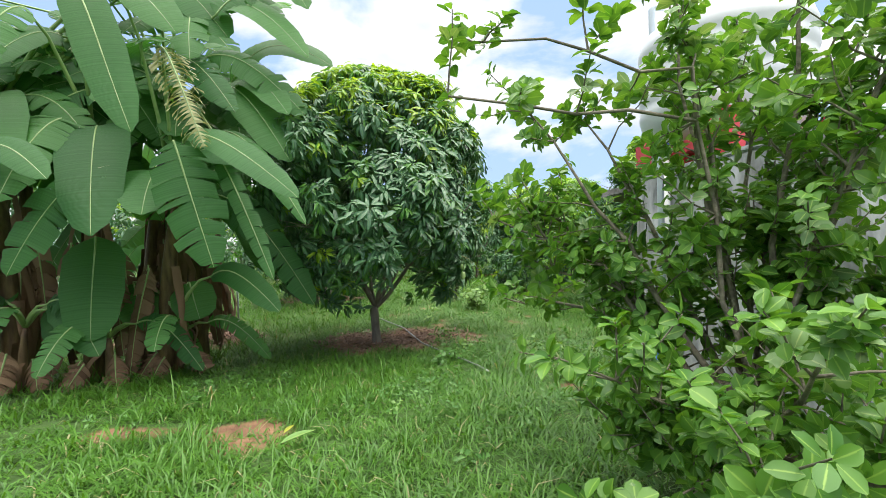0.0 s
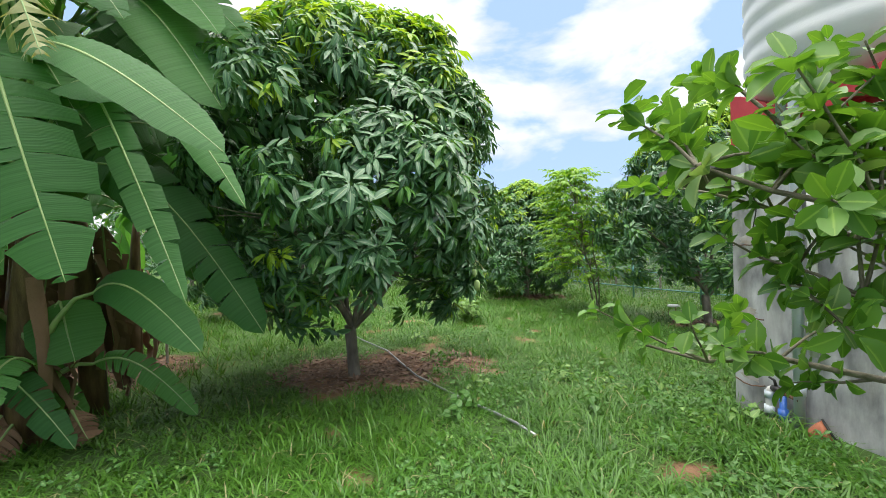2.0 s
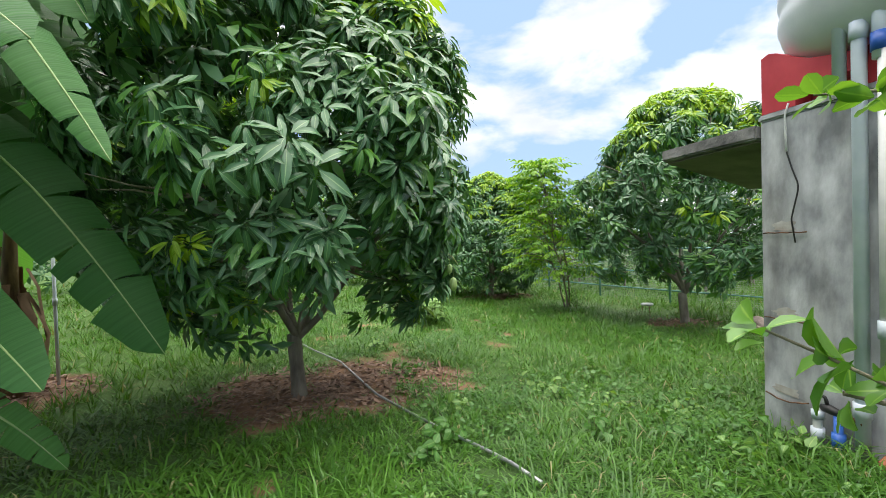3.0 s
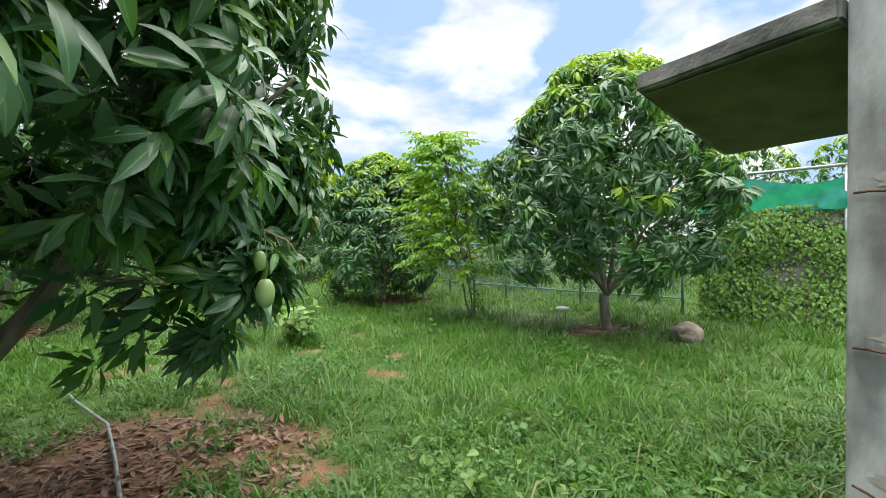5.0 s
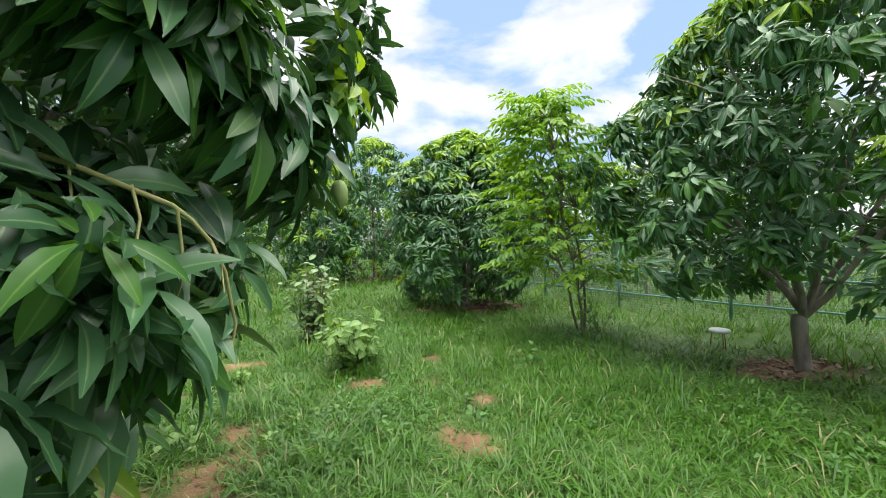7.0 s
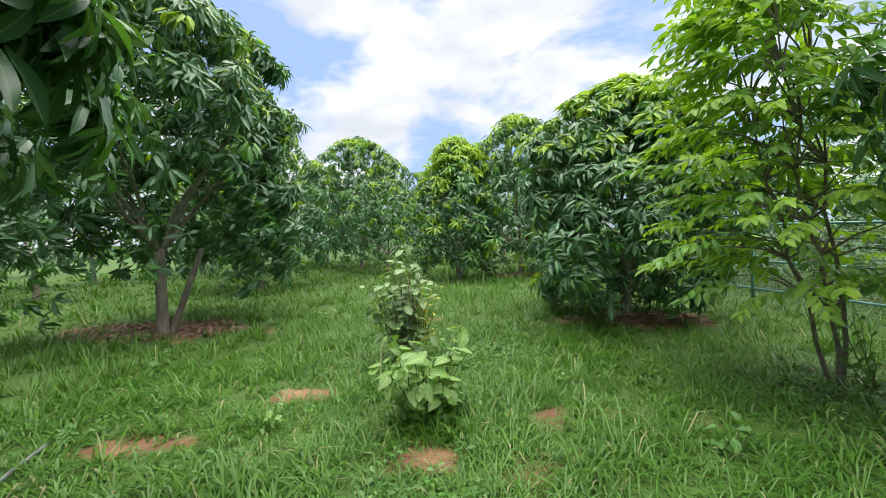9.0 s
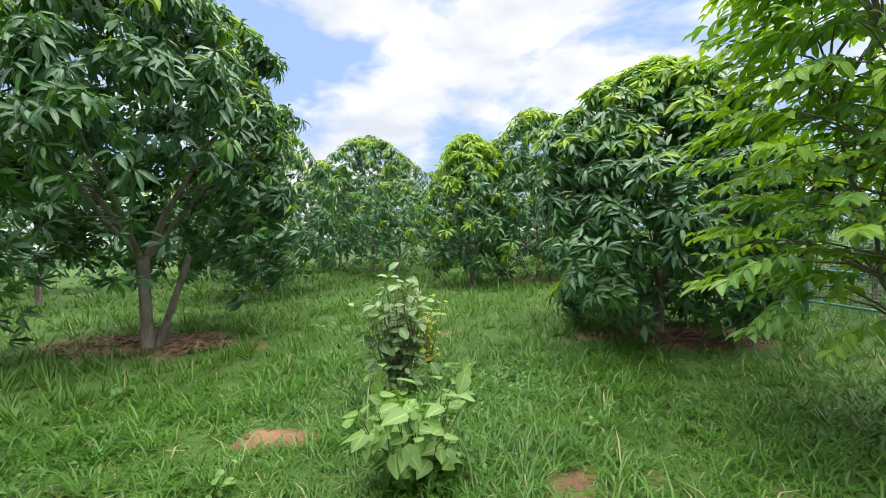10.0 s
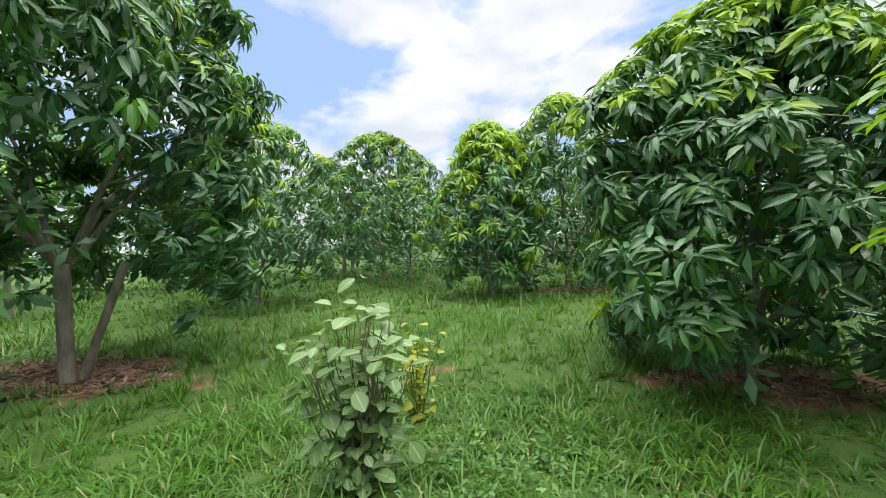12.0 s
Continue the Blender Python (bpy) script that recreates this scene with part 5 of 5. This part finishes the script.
def low_fence():
    line = [Vector(p) for p in ((8.6, 11.6), (7.6, 13.6), (6.7, 15.6), (5.9, 17.6), (5.2, 19.6))]
    for a, b in zip(line[:-1], line[1:]):
        za, zb = gz(a.x, a.y), gz(b.x, b.y)
        f = tagged(new("net_fence"), "low see-through net fence with teal rails", "fence", "fence bays")
        tube_part("post", [(a.x, a.y, za - 0.1), (a.x, a.y, za + 1.55)], (0.03, 0.03), M_TEAL_PIPE, f)
        for h in (0.35, 0.85, 1.5):
            tube_part("rail", [(a.x, a.y, za + h), (b.x, b.y, zb + h)], (0.018, 0.018), M_TEAL_PIPE, f)
        pieces = []
        for k in range(30):
            h = 0.05 + 1.43 * k / 29
            pieces.append(tube([(a.x, a.y, za + h), (b.x, b.y, zb + h)], (0.0025, 0.0025), 4, False))
        for k in range(40):
            p = a.lerp(b, k / 40)
            pieces.append(tube([(p.x, p.y, za + 0.03), (p.x, p.y, za + 1.48)], (0.0025, 0.0025), 4, False))
        child("netting", quads_mesh("netting", *joined(pieces), [M_NET_GREY]), f, "grey-green netting")


low_fence()


# ---------------------------------------------------------------- loose things
def rock(x, y, r, seed):
    bm = bmesh.new()
    bmesh.ops.create_icosphere(bm, subdivisions=4, radius=1)
    for v in bm.verts:
        p = v.co.copy()
        v.co = Vector((p.x * r, p.y * r * 0.75, p.z * r * 0.62))
        v.co *= 1 + 0.24 * noise.noise(p * 1.5 + Vector((seed, 0, 0))) + 0.09 * noise.noise(p * 4) + 0.03 * noise.noise(p * 11)
    me = bpy.data.meshes.new("rock")
    bm.to_mesh(me)
    bm.free()
    me.materials.append(M_ROCK)
    for f in me.polygons:
        f.use_smooth = True
    ob = tagged(new("rock", me), "rounded pinkish grey boulder lying in the grass", "rock")
    ob.location = (x, y, gz(x, y) + r * 0.4)


rock(6.5, 9.9, 0.27, 3)


def stool(x, y):
    z = gz(x, y)
    ob = tagged(new("low_stool"), "small low stool with white oval top on thin legs", "stool")
    ob.location = (x, y, z)
    vs, qs = revolve([(0.01, 0.25), (0.12, 0.25), (0.135, 0.265), (0.135, 0.28), (0.12, 0.295), (0.01, 0.3)], 24)
    child("seat", quads_mesh("seat", vs, qs, [M_WHITE]), ob, "white enamel top")
    for k in range(3):
        a = 2.1 * k + 0.4
        tube_part("leg", [(0.09 * math.cos(a), 0.09 * math.sin(a), 0.255), (0.12 * math.cos(a), 0.12 * math.sin(a), -0.02)], (0.007, 0.007), M_RUST, ob, 6)


stool(5.8, 12.05)


def ground_pipe(points, radius, mat, label):
    ob = tagged(new("irrigation_pipe"), label, "pipe", "irrigation pipes")
    pts = [(x, y, gz(x, y) + radius + 0.025) for x, y in points]
    tube_part("pipe", pts, [radius] * len(pts), mat, ob, 8)


ground_pipe(((-1.9, 11.7), (-1.45, 10.75), (-0.95, 9.9), (-0.7, 9.1), (-0.45, 8.2), (-0.15, 7.4), (0.12, 6.8), (0.3, 6.45), (0.46, 6.1), (0.56, 5.8)), 0.014, M_STEEL, "thin grey irrigation pipe lying across leaf litter")
ground_pipe(((3.6, 1.2), (4.5, 2.9), (5.6, 4.6)), 0.02, M_PVC, "grey-blue pipe lying in the grass")


def mango_fruit(x, y, z, s=1.0):
    ob = tagged(new("mango_fruit"), "unripe pale green mango hanging on its stalk", "fruit", "hanging mangoes")
    ob.location = (x, y, z)
    vs, qs = revolve([(0.004, 0.065), (0.022, 0.06), (0.036, 0.04), (0.043, 0.01), (0.041, -0.02), (0.032, -0.05), (0.016, -0.068), (0.003, -0.072)], 16)
    vs = [(a * s, b * s * 0.85, c * s) for a, b, c in vs]
    child("fruit", quads_mesh("fruit", vs, qs, [M_FRUIT]), ob)
    tube_part("stalk", [(0, 0, 0.06 * s), (0.01, 0, 0.14), (0.0, 0.02, 0.3), (-0.06, 0.0, 0.48)], (0.004, 0.003, 0.003, 0.003), M_TWIG, ob, 5)


mango_fruit(0.33, 7.4, 0.91, 1.0)
mango_fruit(0.31, 7.46, 1.06, 0.7)
mango_fruit(0.8, 9.3, 1.31, 1.0)


def bare_stalk(lines, radii):
    ob = tagged(new("fruit_stalk"), "bare yellowish fruit stalk arching out of the mango tree", "stalk")
    for pts, rr in zip(lines, radii):
        tube_part("stalk", pts, np.linspace(rr, rr * 0.55, len(pts)), M_PANICLE, ob, 7)


bare_stalk([[(0.1, 8.05, 1.3), (0.3, 8.08, 1.24), (0.47, 8.11, 1.16), (0.5, 8.13, 1.13), (0.53, 8.16, 1.08), (0.55, 8.19, 1.01), (0.555, 8.21, 0.94), (0.56, 8.23, 0.88), (0.55, 8.23, 0.82)],
            [(0.48, 8.11, 1.15), (0.485, 8.12, 1.05), (0.48, 8.12, 0.99), (0.465, 8.12, 0.95)],
            [(0.3, 8.08, 1.24), (0.32, 8.05, 1.16), (0.31, 8.03, 1.07)], [(0.4, 8.1, 1.2), (0.43, 8.06, 1.13), (0.42, 8.04, 1.02), (0.43, 8.03, 0.97)],
            [(0.53, 8.16, 1.08), (0.56, 8.12, 1.03), (0.57, 8.1, 0.97)]], (0.0065, 0.004, 0.0035, 0.0035, 0.003))


def broad_weed(x, y, height, r, n, seed, mat, label, size=0.09, name="weed", stem=M_TWIG, shape="heart", category="weed", loose=0.05, low=1, inner=0.2):
    rng = np.random.default_rng(seed)
    ob = tagged(new(name), label, category)
    ob.location = (x, y, gz(x, y))
    stems, where, axes = [], [], []
    for k in range(max(3, n // 9)):
        a = rng.uniform(0, 2 * math.pi)
        out = r * rng.uniform(inner, 0.95)
        tip = Vector((math.cos(a) * out, math.sin(a) * out, height * rng.uniform(0.55, 1.0)))
        pts = bent((0.02 * math.cos(a), 0.02 * math.sin(a), -0.03), tip, rng, 0.06, 5)
        stems.append(tube(pts, np.linspace(0.006 + 0.004 * height, 0.003, 6), 5, False))
        for j in range(9):
            p = Vector(pts[rng.integers(low, 6)]) + Vector(rng.normal(0, loose, 3))
            where.append(tuple(p))
            axes.append((math.cos(a) * 0.4, math.sin(a) * 0.4, 1.0))
    for v, q in stems:
        child("stem", quads_mesh("stem", v, q, [stem]), ob)
    axes = np.array(axes) + rng.normal(0, 0.35, (len(axes), 3))
    variants = [leaf(size, size * 0.72, 4, 2, 0.12, rng.uniform(0.1, 0.7), shape, 0.02, rng) for _ in range(5)]
    shared = [quads_mesh("leaf", v, q, [mat], rib=True) for v, q in variants]
    turns = frames_for(axes, rng)
    for i, p in enumerate(where):
        lf = child("leaf", shared[i % 5], ob)
        lf.matrix_basis = Matrix.Translation(p) @ Matrix(turns[i].tolist()).to_4x4() @ Matrix.Scale(float(rng.uniform(0.6, 1.25)), 4)
    return ob


broad_weed(0.28, 14.05, 1.2, 0.42, 360, 71, M_CITRUS, "young citrus sapling with waxy grey-green leaves", 0.125, "citrus_sapling", M_BARK_LIME, "round", "sapling", 0.08, 1, 0.3)
broad_weed(0.85, 12.45, 0.66, 0.46, 330, 72, M_WEED_PALE, "leafy pale green weed clump on bare soil", 0.13)
broad_weed(0.31, 15.15, 0.82, 0.26, 110, 73, M_YELLOW, "spindly yellowing sapling in the grass", 0.09, "yellow_sapling", M_TWIG, "lance", "sapling")
broad_weed(1.1, 12.6, 0.25, 0.25, 30, 74, M_WEED, "low broad-leaved weed beside the sapling", 0.08)
broad_weed(-0.35, 12.2, 0.2, 0.15, 24, 75, M_WEED_PALE, "small pale seedling weed", 0.06)
for k, (x, y) in enumerate(((2.2, 6.6), (1.9, 6.25), (2.35, 6.05), (1.75, 6.9), (0.15, 6.75), (2.1, 7.3), (0.35, 7.5), (-0.1, 6.4), (1.05, 12.4), (0.9, 12.9), (0.05, 8.9), (1.9, 10.75), (2.5, 5.75), (3.0, 12.1), (-2.6, 13.5), (1.6, 7.6), (2.4, 6.9), (1.35, 6.5), (2.05, 5.6), (0.2, 7.15), (2.9, 7.0), (-0.35, 10.6), (0.9, 12.75), (-1.9, 16.4), (1.4, 8.0), (2.3, 8.2))):
    broad_weed(x, y, 0.2, 0.26, 27, 80 + k, M_WEED if k % 3 else M_WEED_PALE, "low broad-leaved weed growing through the grass", 0.085)
broad_weed(4.75, 13.3, 0.75, 0.45, 60, 99, M_WEED, "tall leafy weeds round the slender tree", 0.09)


def fallen_leaf(x, y, turn_z, size, mat, label):
    v, q = leaf(size, size * 0.28, 6, 2, 0.2, 0.15, "lance")
    ob = tagged(new("fallen_leaf", quads_mesh("fallen_leaf", v, q, [mat], rib=True)), label, "leaf")
    ob.matrix_basis = pose(x, y, gz(x, y) + 0.12, 4, 0, turn_z)


fallen_leaf(-1.25, 3.2, -40, 0.3, M_WEED_PALE, "pale green fallen leaf lying on the grass")
fallen_leaf(-1.3, 3.4, -10, 0.16, M_YELLOW, "yellow fallen leaf at the edge of bare soil")
post_pipe = tagged(new("stand_pipe"), "thin blue-grey stand pipe beside the banana plants", "pipe")
post_pipe.location = (-4.75, 9.95, gz(-4.75, 9.95))
tube_part("pipe", [(0, 0, -0.1), (0, 0, 1.75)], (0.022, 0.022), M_PVC, post_pipe)
tube_part("collar", [(0, 0, 1.1), (0, 0, 1.2)], (0.03, 0.03), M_PVC, post_pipe)
